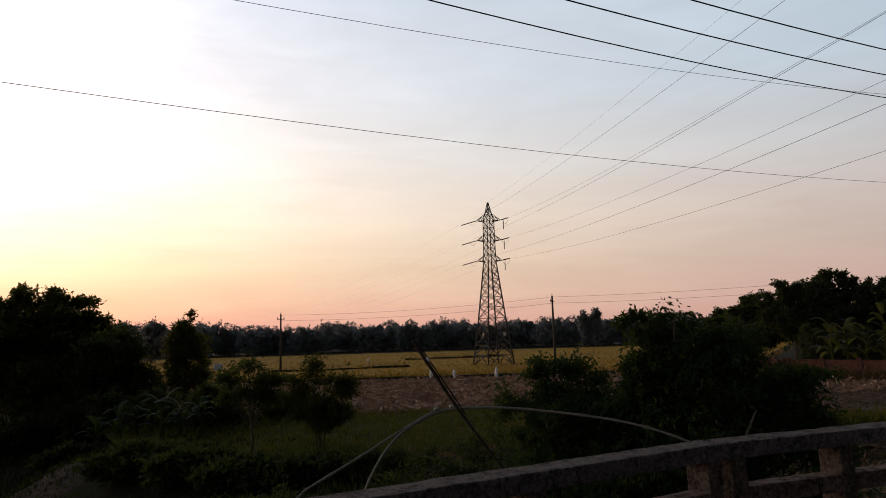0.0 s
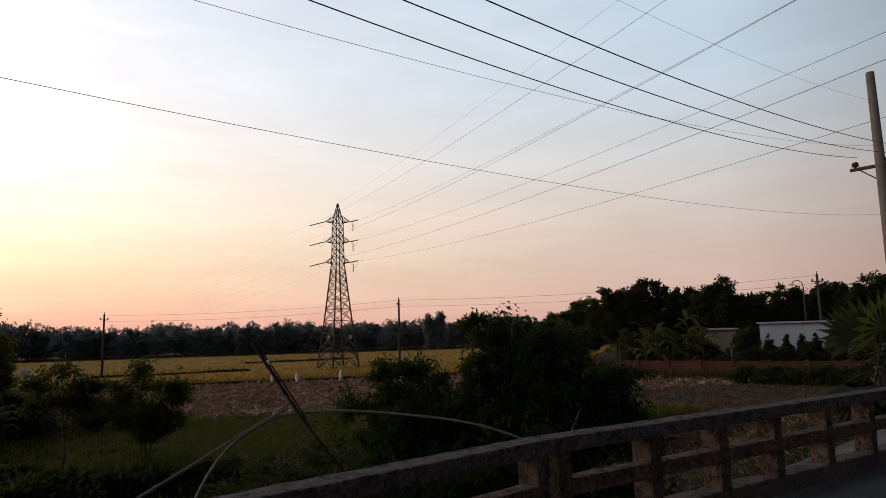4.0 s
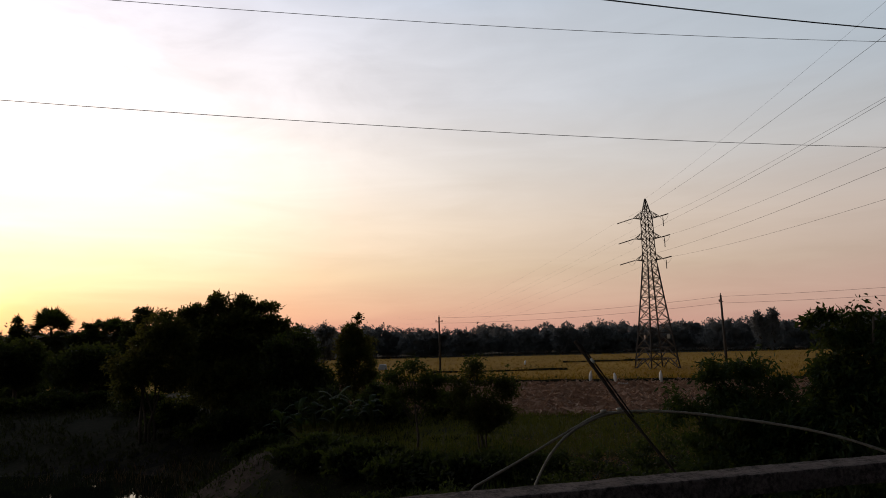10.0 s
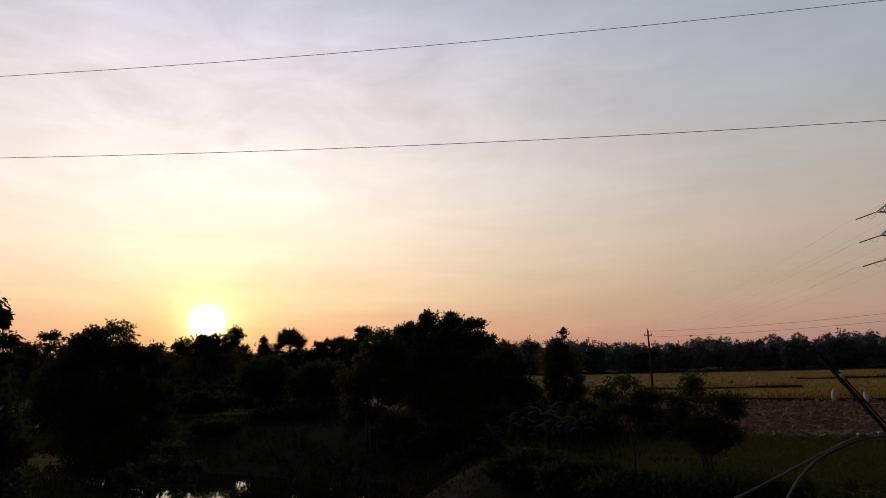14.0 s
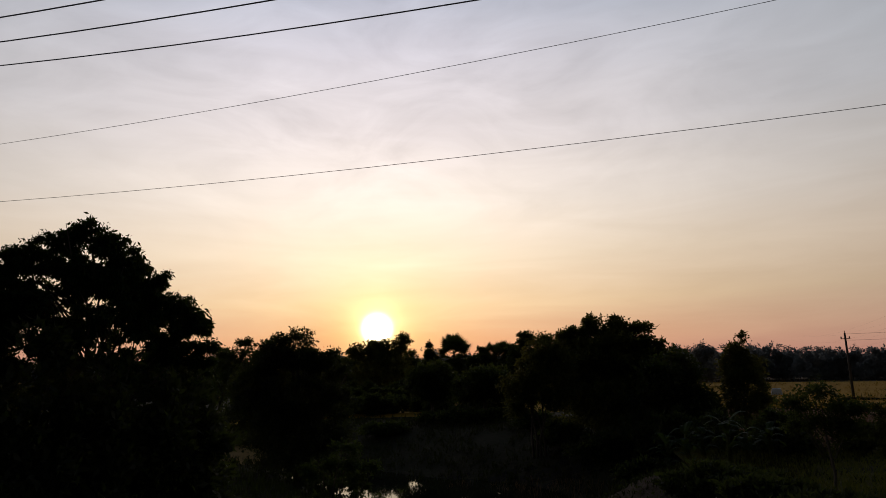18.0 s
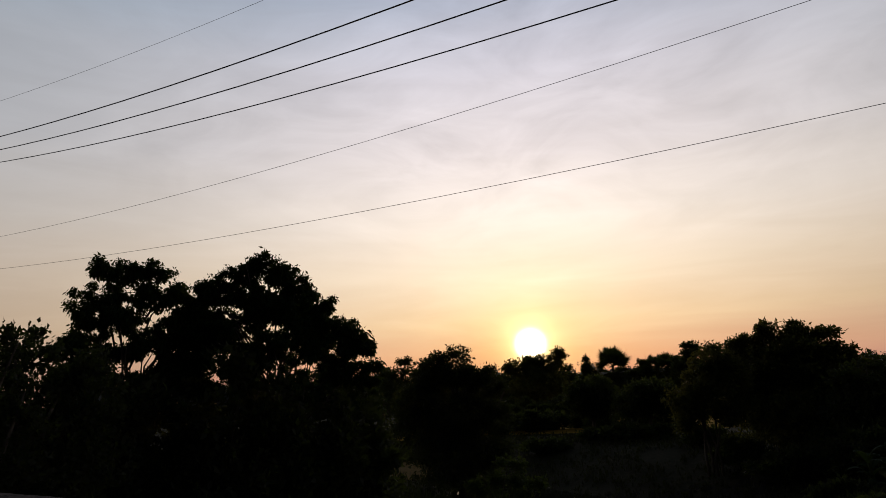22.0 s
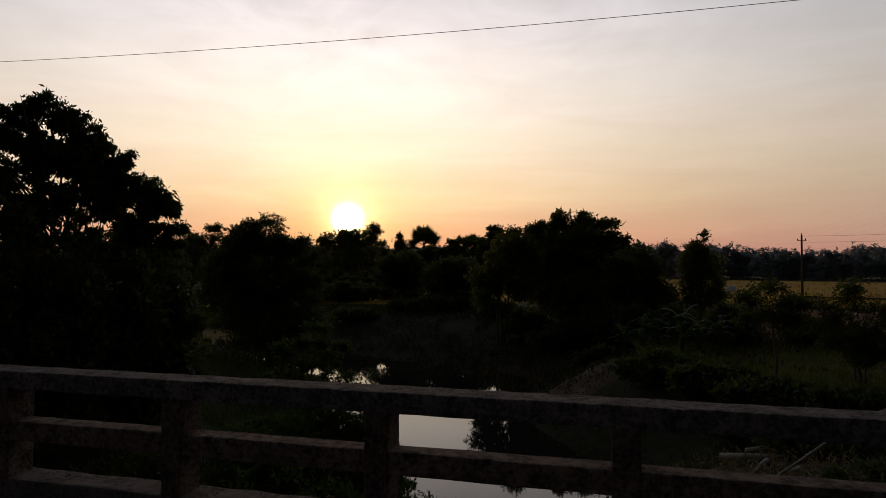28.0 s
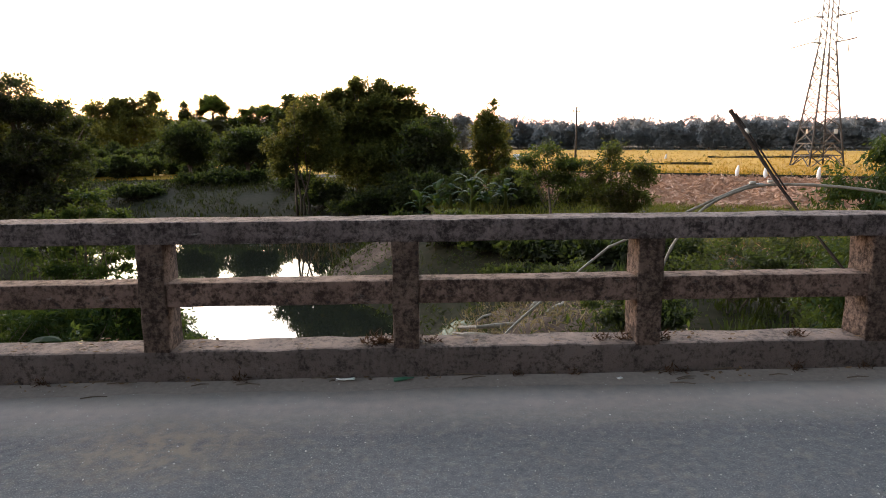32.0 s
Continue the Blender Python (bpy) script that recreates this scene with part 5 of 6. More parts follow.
# trees that close the gaps of the far bank
for i, (az, d, top, hw) in enumerate([(-40, 95, 2.3, 2.2), (-37, 98, 2.6, 2.0), (-33, 92, 2.0, 2.0), (-27.2, 118, 2.5, 1.8), (-25.2, 125, 1.6, 1.8), (-21.2, 130, 2.0, 1.6), (-16.2, 135, 2.2, 1.5), (-14.8, 138, 2.1, 1.4), (-12.0, 132, 2.0, 1.4), (-9.0, 128, 1.7, 2.0), (-46, 95, 2.0, 2.6), (-52, 95, 2.0, 2.6), (-58, 95, 2.0, 2.6), (0.8, 150, 1.9, 1.8), (3.6, 155, 1.8, 1.4), (40.3, 190, 1.75, 0.5), (41.2, 190, 2.0, 0.55), (24.5, 200, 1.2, 0.8), (27.2, 200, 1.3, 0.9)]):
    h = EYE.z + d * math.tan(radians(top)) - FIELD
    w = d * math.tan(radians(hw))
    # trees beyond 145 m take the leaf colour with the haze in it
    plant("far_bank_tree", az, d, [(0, h * 0.78, w * 0.55, h * 0.22), (-w * 0.45, h * 0.62, w * 0.55, h * 0.24), (w * 0.45, h * 0.6, w * 0.55, h * 0.24), (0, h * 0.34, w * 0.95, h * 0.32)], LEAF_DARK if d < 145 else LEAF_FAR_HAZE, 700, size=0.46 if d < 110 else 0.65, trunk_r=0.2, seed=200 + i,
          label="dark tree in the belt behind the stream" if d < 145 else "tree standing out of the far woods, haze put into its colour", group="far bank trees")


# ---------------------------------------------------------------- palms and bananas
def blade(path, width, verts, faces, sag=0.25):
    """A folded leaf along path, widest before its middle."""
    n = len(path)
    base = len(verts)
    for i, p in enumerate(path):
        d = (path[min(i + 1, n - 1)] - path[max(i - 1, 0)]).normalized()
        s = d.cross(Vector((0, 0, 1)))
        s = s.normalized() if s.length > 1e-4 else Vector((1, 0, 0))
        t = i / (n - 1)
        w = width * (math.sin(math.pi * min(1, t * 0.92 + 0.08)) ** 0.6)
        dn = Vector((0, 0, -sag * w))
        verts += [tuple(p - s * w + dn), tuple(p), tuple(p + s * w + dn)]
    for i in range(n - 1):
        a = base + 3 * i
        faces += [(a, a + 1, a + 4, a + 3), (a + 1, a + 2, a + 5, a + 4)]


def banana(az, dist, h, leaves, seed, length=1.7):
    at, turn = stand(az, dist)
    rr = random.Random(seed)
    t = thing("banana_plant", at, "banana plant with broad torn green leaves", "banana plant", "banana plants", turn=turn)
    tube("stem", [(0, 0, -0.1), (0.03, 0, h * 0.4), (0, 0.02, h * 0.62)], [0.13, 0.10, 0.06], LEAF_OLIVE, t)
    for k in range(leaves):
        a = k * 2.4 + rr.uniform(-.4, .4)
        up, low = rr.uniform(0.55, 1.5), rr.uniform(0.25, 0.74)
        size_ = length * rr.uniform(0.6, 1.15)
        d = Vector((math.cos(a), math.sin(a), 0))
        path = []
        for i in range(9):
            s = i / 8
            path.append(Vector((0, 0, h * low)) + d * (size_ * (s * 0.8)) + Vector((0, 0, size_ * (up * s - 0.95 * s * s))))
        v, f = [], []
        blade(path, (0.21 if dist > 50 else 0.27) * length / 1.7, v, f)
        link_mesh("leaf", v, f, LEAF_OLIVE if dist > 50 else LEAF_FRESH, t)


for i, (az, d, h, n) in enumerate([(0.0, 36.5, 2.7, 11), (1.5, 35.5, 3.0, 12), (2.7, 36, 2.6, 11), (4.6, 33, 2.6, 11), (5.9, 33.5, 2.4, 11), (7.6, 34, 2.2, 10), (58.8, 64, 6.2, 16), (59.8, 66, 5.8, 14), (61.0, 67, 6.0, 14), (62.2, 66, 7.4, 14), (63.3, 65, 5.8, 14), (-34.2, 11.5, 2.7, 7)]):
    banana(az, d, h, n, 300 + i, 1.15 if d < 50 else 2.3)


def fan_palm(az, dist, top_el, crown, fans, seed, label, trunk_r=0.17):
    at, turn = stand(az, dist)
    rr = random.Random(seed)
    h = EYE.z + dist * math.tan(radians(top_el)) - at[2] - crown * 0.75
    t = thing("fan_palm", at, label, "palm tree", "fan palms", turn=turn)
    tube("trunk", [(0, 0, -0.2), (0.05, 0, h * 0.5), (0, 0, h)], [trunk_r * 1.3, trunk_r, trunk_r * 0.8], BARK, t, sides=10)
    for k in range(fans):
        a = k * 2.4 + rr.uniform(-.3, .3)
        up = rr.uniform(-1.1, 1.4)
        d = Vector((math.cos(a) * math.cos(up), math.sin(a) * math.cos(up), math.sin(up)))
        hub = Vector((0, 0, h)) + d * crown * 0.5
        side = d.cross(Vector((0, 0, 1))).normalized()
        v, f = tube_data([(0, 0, h), hub], [0.03, 0.015], 5)
        for j in range(15):
            b_ = (j / 14 - 0.5) * 3.6
            e = (d * math.cos(b_) + side * math.sin(b_)) * crown * 0.52 + Vector((0, 0, -0.12 * crown * abs(b_)))
            n_ = e.normalized().cross(d.cross(side)).normalized() * crown * 0.06
            i0 = len(v)
            v += [tuple(hub), tuple(hub + e * 0.5 + n_), tuple(hub + e), tuple(hub + e * 0.5 - n_)]
            f.append((i0, i0 + 1, i0 + 2, i0 + 3))
        link_mesh("frond", v, f, LEAF_DARK, t)


for i, (az, d, el, c, n) in enumerate([(-17.2, 130, 3.05, 4.4, 40), (-12.9, 134, 2.35, 3.6, 34), (-14.2, 138, 2.3, 3.0, 28)]):
    fan_palm(az, d, el, c, n, 330 + i, "tall dark fan palm behind the stream", 0.26)
fan_palm(75.2, 19, 0.9, 1.9, 16, 340, "young fan palm with spiky leaves beside the road", 0.14)


# ---------------------------------------------------------------- bamboo frame of a lift net
BAMBOO = two_scale("weathered bamboo", [(0.35, (0.13, 0.108, 0.08)), (0.65, (0.30, 0.26, 0.205))], 4, 30, 0.6, 0.2, 0.003)
BAMBOO_DARK = two_scale("blackened bamboo", [(0.35, (0.012, 0.009, 0.008)), (0.65, (0.036, 0.027, 0.022))], 4, 30, 0.9, 0.3, 0.004)
TWINE = plain("pale twine", (0.45, 0.42, 0.36), 0.9)


def culm(name, pts, r0, r1, material, parent, joints=9, label=""):
    """A bamboo culm along a smooth line, with swollen joints."""
    pts = [Vector(p) for p in pts]
    fine = []
    for i in range(len(pts) - 1):
        p0, p1, p2, p3 = pts[max(0, i - 1)], pts[i], pts[i + 1], pts[min(len(pts) - 1, i + 2)]
        for k in range(8):
            s = k / 8
            fine.append(0.5 * ((2 * p1) + (p2 - p0) * s + (2 * p0 - 5 * p1 + 4 * p2 - p3) * s * s + (3 * p1 - p0 - 3 * p2 + p3) * s ** 3))
    fine.append(pts[-1])
    n = len(fine)
    radii = [(r0 + (r1 - r0) * i / (n - 1)) * (1.22 if i % max(1, n // joints) == 0 else 1.0) for i in range(n)]
    return tube(name, fine, radii, material, parent, label)


def lift_net_frame():
    z0 = ground_z(4.6, 8.8)
    t = thing("bamboo_frame", (4.6, 8.8, z0), "weathered bamboo lift-net frame of bent and straight poles", "bamboo frame")
    o = Vector((4.6, 8.8, z0))

    def rel(*ps):
        return [Vector(p) - o - Vector((0, 0, 0.05)) for p in ps]
    culm("straight_pole", rel((4.33, 9.48, 1.66), (4.45, 9.05, 1.20), (4.60, 8.55, 0.66), (4.85, 7.75, -0.10), (5.3, 6.6, -1.2), (5.9, 5.6, -2.2)), 0.029, 0.006, BAMBOO_DARK, t, 12, "thick dark straight pole")
    culm("straight_pole", rel((4.37, 9.40, 1.62), (4.52, 8.98, 1.14), (4.66, 8.5, 0.62)), 0.010, 0.010, BAMBOO_DARK, t, 5, "thin pole lashed to the thick one")
    culm("bent_pole", rel((2.31, 8.31, -0.07), (3.05, 8.42, 0.22), (3.75, 8.55, 0.50), (4.25, 8.68, 0.66), (4.57, 8.75, 0.66)), 0.017, 0.017, BAMBOO, t, 8)
    culm("bent_pole", rel((2.55, 7.9, -1.3), (2.85, 8.1, -0.55), (3.12, 8.25, -0.02), (3.55, 8.45, 0.38), (4.1, 8.62, 0.60), (4.6, 8.70, 0.67), (5.36, 8.44, 0.65), (6.39, 7.93, 0.50), (6.98, 7.53, 0.36), (7.46, 7.17, 0.16), (8.1, 6.7, -0.2)), 0.017, 0.019, BAMBOO, t, 16)
    culm("bent_pole", rel((2.31, 8.31, -0.07), (1.86, 8.15, -0.37), (1.0, 7.9, -1.0), (0.2, 7.6, -1.8)), 0.015, 0.014, BAMBOO, t, 8)
    for p, d in (((4.57, 8.72, 0.66), (1, 0.1, 0)), ((4.30, 8.68, 0.65), (1, 0.1, 0)), ((4.43, 9.17, 1.32), (0.25, -0.8, -1))):
        d = Vector(d).normalized()
        c = Vector(p) - o
        tube("lashing", [c - d * 0.04, c, c + d * 0.04], [0.019, 0.022, 0.019], TWINE, t, "pale twine lashing", 8)


lift_net_frame()

# ---------------------------------------------------------------- white sacks on the field edge
SACK = plain("white plastic sack", (0.78, 0.77, 0.74), 0.5, 0, 0.08, 3)


def sack(az, dist, h, lean, seed):
    at, turn = stand(az, dist)
    rr = random.Random(seed)
    bm = bmesh.new()
    bmesh.ops.create_uvsphere(bm, u_segments=12, v_segments=9, radius=0.5)
    for v in bm.verts:
        s = v.co.z + 0.5
        v.co.x *= 0.42 * (1.05 - 0.45 * s) + rr.uniform(-.02, .02)
        v.co.y *= 0.30
        v.co.z = s * h
        v.co.x += lean * s * s
    ob = part("white_sack", bm, SACK, None, "", True)
    ob.matrix_basis = pose(at[0], at[1], FIELD + 0.1, 0, 0, turn)
    tagged(ob, "upright white plastic sack on the field edge", "sack", "white sacks")


sack(26.7, 67.5, 1.15, 0.12, 1)
sack(28.8, 66.5, 0.95, -0.1, 2)
sack(32.45, 65.0, 1.2, 0.03, 3)
sack(21.2, 112, 0.9, 0.1, 4)

# ---------------------------------------------------------------- houses behind the brick wall
PLASTER = two_scale("stained plaster", [(0.35, (0.15, 0.12, 0.095)), (0.65, (0.24, 0.20, 0.16))], 0.6, 9, 0.9, 0.2, 0.005)
LIME = two_scale("white limewash", [(0.35, (0.36, 0.39, 0.43)), (0.65, (0.50, 0.53, 0.57))], 0.6, 9, 0.9, 0.2, 0.005)
BRICK = two_scale("old red brick", [(0.38, (0.035, 0.022, 0.018)), (0.5, (0.11, 0.043, 0.031)), (0.62, (0.18, 0.08, 0.06))], 0.8, 14, 0.9, 0.5, 0.01, per_object=0.15)
TIN = plain("grey tin roof", (0.34, 0.33, 0.33), 0.5, 0.4)
DARK_GLASS = plain("dark window", (0.03, 0.03, 0.035), 0.2)


def house(name, az0, az1, dist, top_el, depth, wall_mat, label, roof_over, doors, roof_t=0.16):
    a, b_ = polar(az0, dist, FIELD), polar(az1, dist, FIELD)
    width = (b_ - a).length
    mid = (a + b_) / 2
    turn = math.degrees(math.atan2(b_.y - a.y, b_.x - a.x))
    h = EYE.z + dist * math.tan(radians(top_el)) - FIELD
    t = thing(name, mid, label, "house", turn=turn)
    # front wall with its openings, then the other walls
    edges = sorted(doors)
    x = -width / 2
    for u, w_, z0, z1 in edges + [(width / 2 + 0.0, 0, 0, 0)]:
        left = u - w_ / 2
        if left - x > 0.02:
            part("wall", box((left - x, 0.22, h), ((x + left) / 2, 0.11, h / 2)), wall_mat, t)
        if w_:
            if z0 > 0.05:
                part("wall", box((w_, 0.22, z0), (u, 0.11, z0 / 2)), wall_mat, t)
            part("wall", box((w_, 0.22, h - z1), (u, 0.11, (h + z1) / 2)), wall_mat, t)
            win = part("window", box((w_, 0.06, z1 - z0), (u, 0.14, (z0 + z1) / 2)), DARK_GLASS, t)
            part("frame", box((0.07, 0.08, z1 - z0), (u, 0.09, (z0 + z1) / 2)), LIME, win)
            part("sill", box((w_ + 0.2, 0.2, 0.08), (u, -0.03, z0 - 0.03)), LIME, win)
        x = u + w_ / 2
    for sx in (-1, 1):
        part("wall", box((0.22, depth, h), (sx * (width / 2 - 0.11), depth / 2 + 0.22, h / 2)), wall_mat, t)
    part("wall", box((width, 0.22, h), (0, depth + 0.33, h / 2)), wall_mat, t)
    part("roof", box((width + roof_over, depth + 1.2, roof_t), (0, depth / 2 + 0.1, h + roof_t / 2), 0.02), LIME if wall_mat is LIME else TIN, t)
    return t


house("white_shed", 67.6, 72.8, 75, 0.05, 6, LIME, "long low white building with pale flat roof edge", 0.5, [(-2.2, 0.9, 0.9, 2.3), (0.4, 0.9, 0.9, 2.3), (2.4, 1.0, 0.0, 2.2)])
house("cream_house", 63.4, 65.9, 77, -0.35, 6, PLASTER, "cream plastered village house with tin roof", 0.4, [(-0.9, 0.9, 0.9, 2.2), (1.0, 1.0, 0.9, 2.2)])
house("cream_house", 59.4, 62.2, 79, -1.5, 6, PLASTER, "low cream house half hidden by banana plants", 0.8, [(-0.9, 0.9, 0.9, 1.6)])
for i, az in enumerate((68.2, 69.4, 70.5, 71.4, 72.4)):
    plant("cypress_shrub", az, 71, [(0, 3.5, 0.18, 0.6), (0, 2.7, 0.55, 0.85), (0, 1.9, 0.82, 1.0), (0, 0.9, 0.85, 0.9)], LEAF_MANGO, 2300, top=-0.72 - 0.07 * (i % 2), loose=0.15, size=0.13, trunk_r=0.05, seed=360 + i, limbs=4, label="dark pointed shrub in front of the white building", category="bush", group="pointed shrubs")
plant("garden_tree", 66.6, 69, [(0, 3.6, 0.9, 1.0), (-0.6, 2.8, 0.9, 1.0), (0.6, 2.6, 0.9, 1.0), (0, 1.6, 1.1, 1.0)], LEAF_DARK, 900, size=0.26, trunk_r=0.08, seed=371, label="dark garden tree between the two houses", category="tree")
for az_, h_ in ((57.6, 1.25), (59.2, 0.95), (60.9, 1.1), (62.4, 0.9)):
    plant("garden_tree", az_, 73, [(0, 3.0 * h_, 1.0, 1.0), (-0.8, 2.2 * h_, 1.0, 1.0), (0.8, 2.0 * h_, 1.0, 1.0), (0, 1.1, 1.4, 1.0)], LEAF_DARK, 900, size=0.22, trunk_r=0.08, seed=380 + round(az_), label="dark garden tree behind the brick wall", category="tree", group="garden trees")
plant("garden_tree", 63.4, 67, [(0, 2.4, 0.9, 0.8), (0.7, 1.8, 0.9, 0.8), (-0.6, 1.5, 0.9, 0.9)], LEAF_DARK, 700, size=0.26, trunk_r=0.06, seed=372, label="low dark garden tree before the cream house", category="tree")
ob = part("red_pennant", box((0.35, 0.05, 0.22), (0, 0, 0), 0.01), plain("red cloth", (0.55, 0.04, 0.03), 0.8), None)
ob.matrix_basis = Matrix.Translation(polar(70.6, 74.2, el=0.02))
tagged(ob, "small red cloth on the roof edge", "flag")


def brick_wall():
    a, b_ = polar(53.5, 66, FIELD), polar(76, 60, FIELD)
    n = 9
    t = thing("brick_wall", (0, 0, 0), "low red brick boundary wall with piers", "wall", kind="structure")
    for i in range(n):
        p, q = a.lerp(b_, i / n), a.lerp(b_, (i + 1) / n)
        ang = math.atan2(q.y - p.y, q.x - p.x)
        L = (q - p).length
        m = Matrix.Translation((p + q) / 2 + Vector((0, 0, 0.72))) @ Matrix.Rotation(ang, 4, "Z")
        ob = part("panel", box((L - 0.34, 0.22, 1.5 + 0.06 * (i % 2))), BRICK, t)
        ob.matrix_basis = m
        ob = part("coping", box((L - 0.34, 0.30, 0.08), (0, 0, 0.80), 0.01), BRICK, t)
        ob.matrix_basis = m
        ob = part("pier", box((0.36, 0.36, 1.75), (0, 0, 0.1), 0.01), BRICK, t)
        ob.matrix_basis = Matrix.Translation(p + Vector((0, 0, 0.72))) @ Matrix.Rotation(ang, 4, "Z")


brick_wall()
wall_growth = []
for k in range(900):
    q = polar(53.5, 66, FIELD).lerp(polar(76, 60, FIELD), rnd.random())
    wall_growth.append((q.x - rnd.uniform(0.3, 1.6), q.y - rnd.uniform(0.3, 1.2), FIELD + 0.1))
scatter("wall_growth", wall_growth, 6, 0.55, 0.12, STRAW_BROWN, "dry brown growth along the foot of the brick wall", "weeds", 93, -1.0, 0.45)

# ---------------------------------------------------------------- litter
GLASS_GREEN = plain("green plastic", (0.03, 0.10, 0.06), 0.35, 0, 0.2, 20)
WOOD = two_scale("grey driftwood", [(0.35, (0.16, 0.13, 0.10)), (0.65, (0.38, 0.33, 0.27))], 3, 25, 0.9, 0.5, 0.01, (1, 1, 0.3))


def driftwood():
    rr = random.Random(31)
    for k in range(9):
        x, y = rr.uniform(1.3, 4.2), rr.uniform(15.8, 19.0)
        z = ground_z(x, y) + 0.3
        a, L = rr.uniform(0, 6.28), rr.uniform(0.8, 1.8)
        d = Vector((math.cos(a), math.sin(a), rr.uniform(-.05, .12))) * L / 2
        r = rr.uniform(0.035, 0.085)
        mid = Vector((rr.uniform(-.08, .08), rr.uniform(-.08, .08), 0.02))
        v, f = tube_data([-d, mid, d], [r, r * 0.9, r * 0.6], 7)
        ob = tagged(link_mesh("driftwood", v, f, WOOD, smooth=True), "bleached driftwood log on the muddy shore", "log", "driftwood logs")
        ob.location = (x, y, z)


driftwood()


def bottle(x, y):
    v, f = tube_data([(0, 0, 0), (0.005, 0, 0), (0.12, 0, 0.002), (0.145, 0, 0.004), (0.18, 0, 0.004), (0.2, 0, 0.004)], [0.014, 0.02, 0.018, 0.009, 0.008, 0.008], 12)
    v = [tuple(0.55 * q for q in p_) for p_ in v]
    ob = tagged(link_mesh("plastic_bottle", v, f, GLASS_GREEN, smooth=True), "crushed green plastic bottle lying on the road dust", "bottle")
    ob.matrix_basis = pose(x, y, 0.021, 0, 0, 12)


bottle(-0.245, 3.60)
LITTER = leaf_mat("dry leaf", (0.05, 0.035, 0.02), (0.22, 0.14, 0.08), 0.1, (0.3, 0.2, 0.1))


def litter():
    rr = random.Random(12)
    spots = []
    for k in range(900):
        x = rr.uniform(-9, 9)
        if noise.noise((x * 1.7, 0, 7)) < 0.0 and rr.random() < 0.9:
            continue
        if rr.random() < 0.6:
            spots.append((x, 3.68 + 0.18 * rr.random(), 0.182))
        else:
            spots.append((x, 3.66 - 0.10 * rr.random() ** 2, 0.024))
    scatter("leaf_litter", spots, 2, 0.035, 0.5, LITTER, "dry leaves and twigs along the kerb", "litter", 90, 0.05, 1.0, 0.3)
    for k in range(40):
        x, y = rr.uniform(-5, 5), 3.655 - 0.22 * rr.random() ** 2
        a, L = rr.uniform(-.6, .6), rr.uniform(0.05, 0.2)
        d = Vector((math.cos(a), math.sin(a) * 0.4, 0)) * L / 2
        v, f = tube_data([-d, Vector((0, 0.004, 0.004)), d], [0.003, 0.0035, 0.002], 5)
        ob = tagged(link_mesh("twig", v, f, BARK), "dry twig lying in the road dust", "twig", "twigs by the kerb")
        ob.location = (x, y, 0.024)


litter()


def pebbles():
    rr = random.Random(3)
    verts, faces = [], []
    for k in range(2600):
        x, y = rr.uniform(-4.5, 5), rr.uniform(1.6, 3.6)
        s = rr.uniform(0.0015, 0.0035) if rr.random() < 0.8 else rr.uniform(0.0035, 0.006)
        b0 = len(verts)
        for dx, dy, dz in ((1, 0, 0), (0, 1, 0), (-1, 0, 0), (0, -1, 0), (0, 0, .8)):
            verts.append((x + dx * s * rr.uniform(.6, 1.2), y + dy * s * rr.uniform(.6, 1.2), 0.001 + dz * s + (0.01 if y > 3.45 else 0)))
        faces += [(b0, b0 + 1, b0 + 4), (b0 + 1, b0 + 2, b0 + 4), (b0 + 2, b0 + 3, b0 + 4), (b0 + 3, b0, b0 + 4)]
    tagged(link_mesh("road_grit", verts, faces, PLATE_GRIT), "loose pale grit on the asphalt", "grit", kind="stuff")


PLATE_GRIT = plain("pale grit", (0.36, 0.34, 0.31), 0.9, 0, 0.4, 40)
pebbles()


# ---------------------------------------------------------------- hedges, bunds and the last small things
for i, (az, d, w, h) in enumerate([(66.3, 57, 1.2, 1.5), (68.0, 56.5, 1.5, 1.7), (69.8, 56, 1.5, 1.5), (71.6, 55.5, 1.6, 1.8), (73.4, 55, 1.6, 1.7), (75.2, 54, 1.6, 2.2), (55.2, 62, 1.4, 1.2), (57.6, 61, 1.2, 0.9), (67.2, 66, 1.5, 2.9), (69.0, 66, 1.6, 2.8), (70.9, 66, 1.6, 2.9), (72.8, 66, 1.7, 3.0), (74.6, 64, 1.7, 3.4), (64.9, 64, 1.3, 2.1)]):
    bush(az, d, w, h, LEAF_DARK, 700, 0.24, 400 + i, "dark bush of the hedge along the brick wall", group="wall hedge bushes")


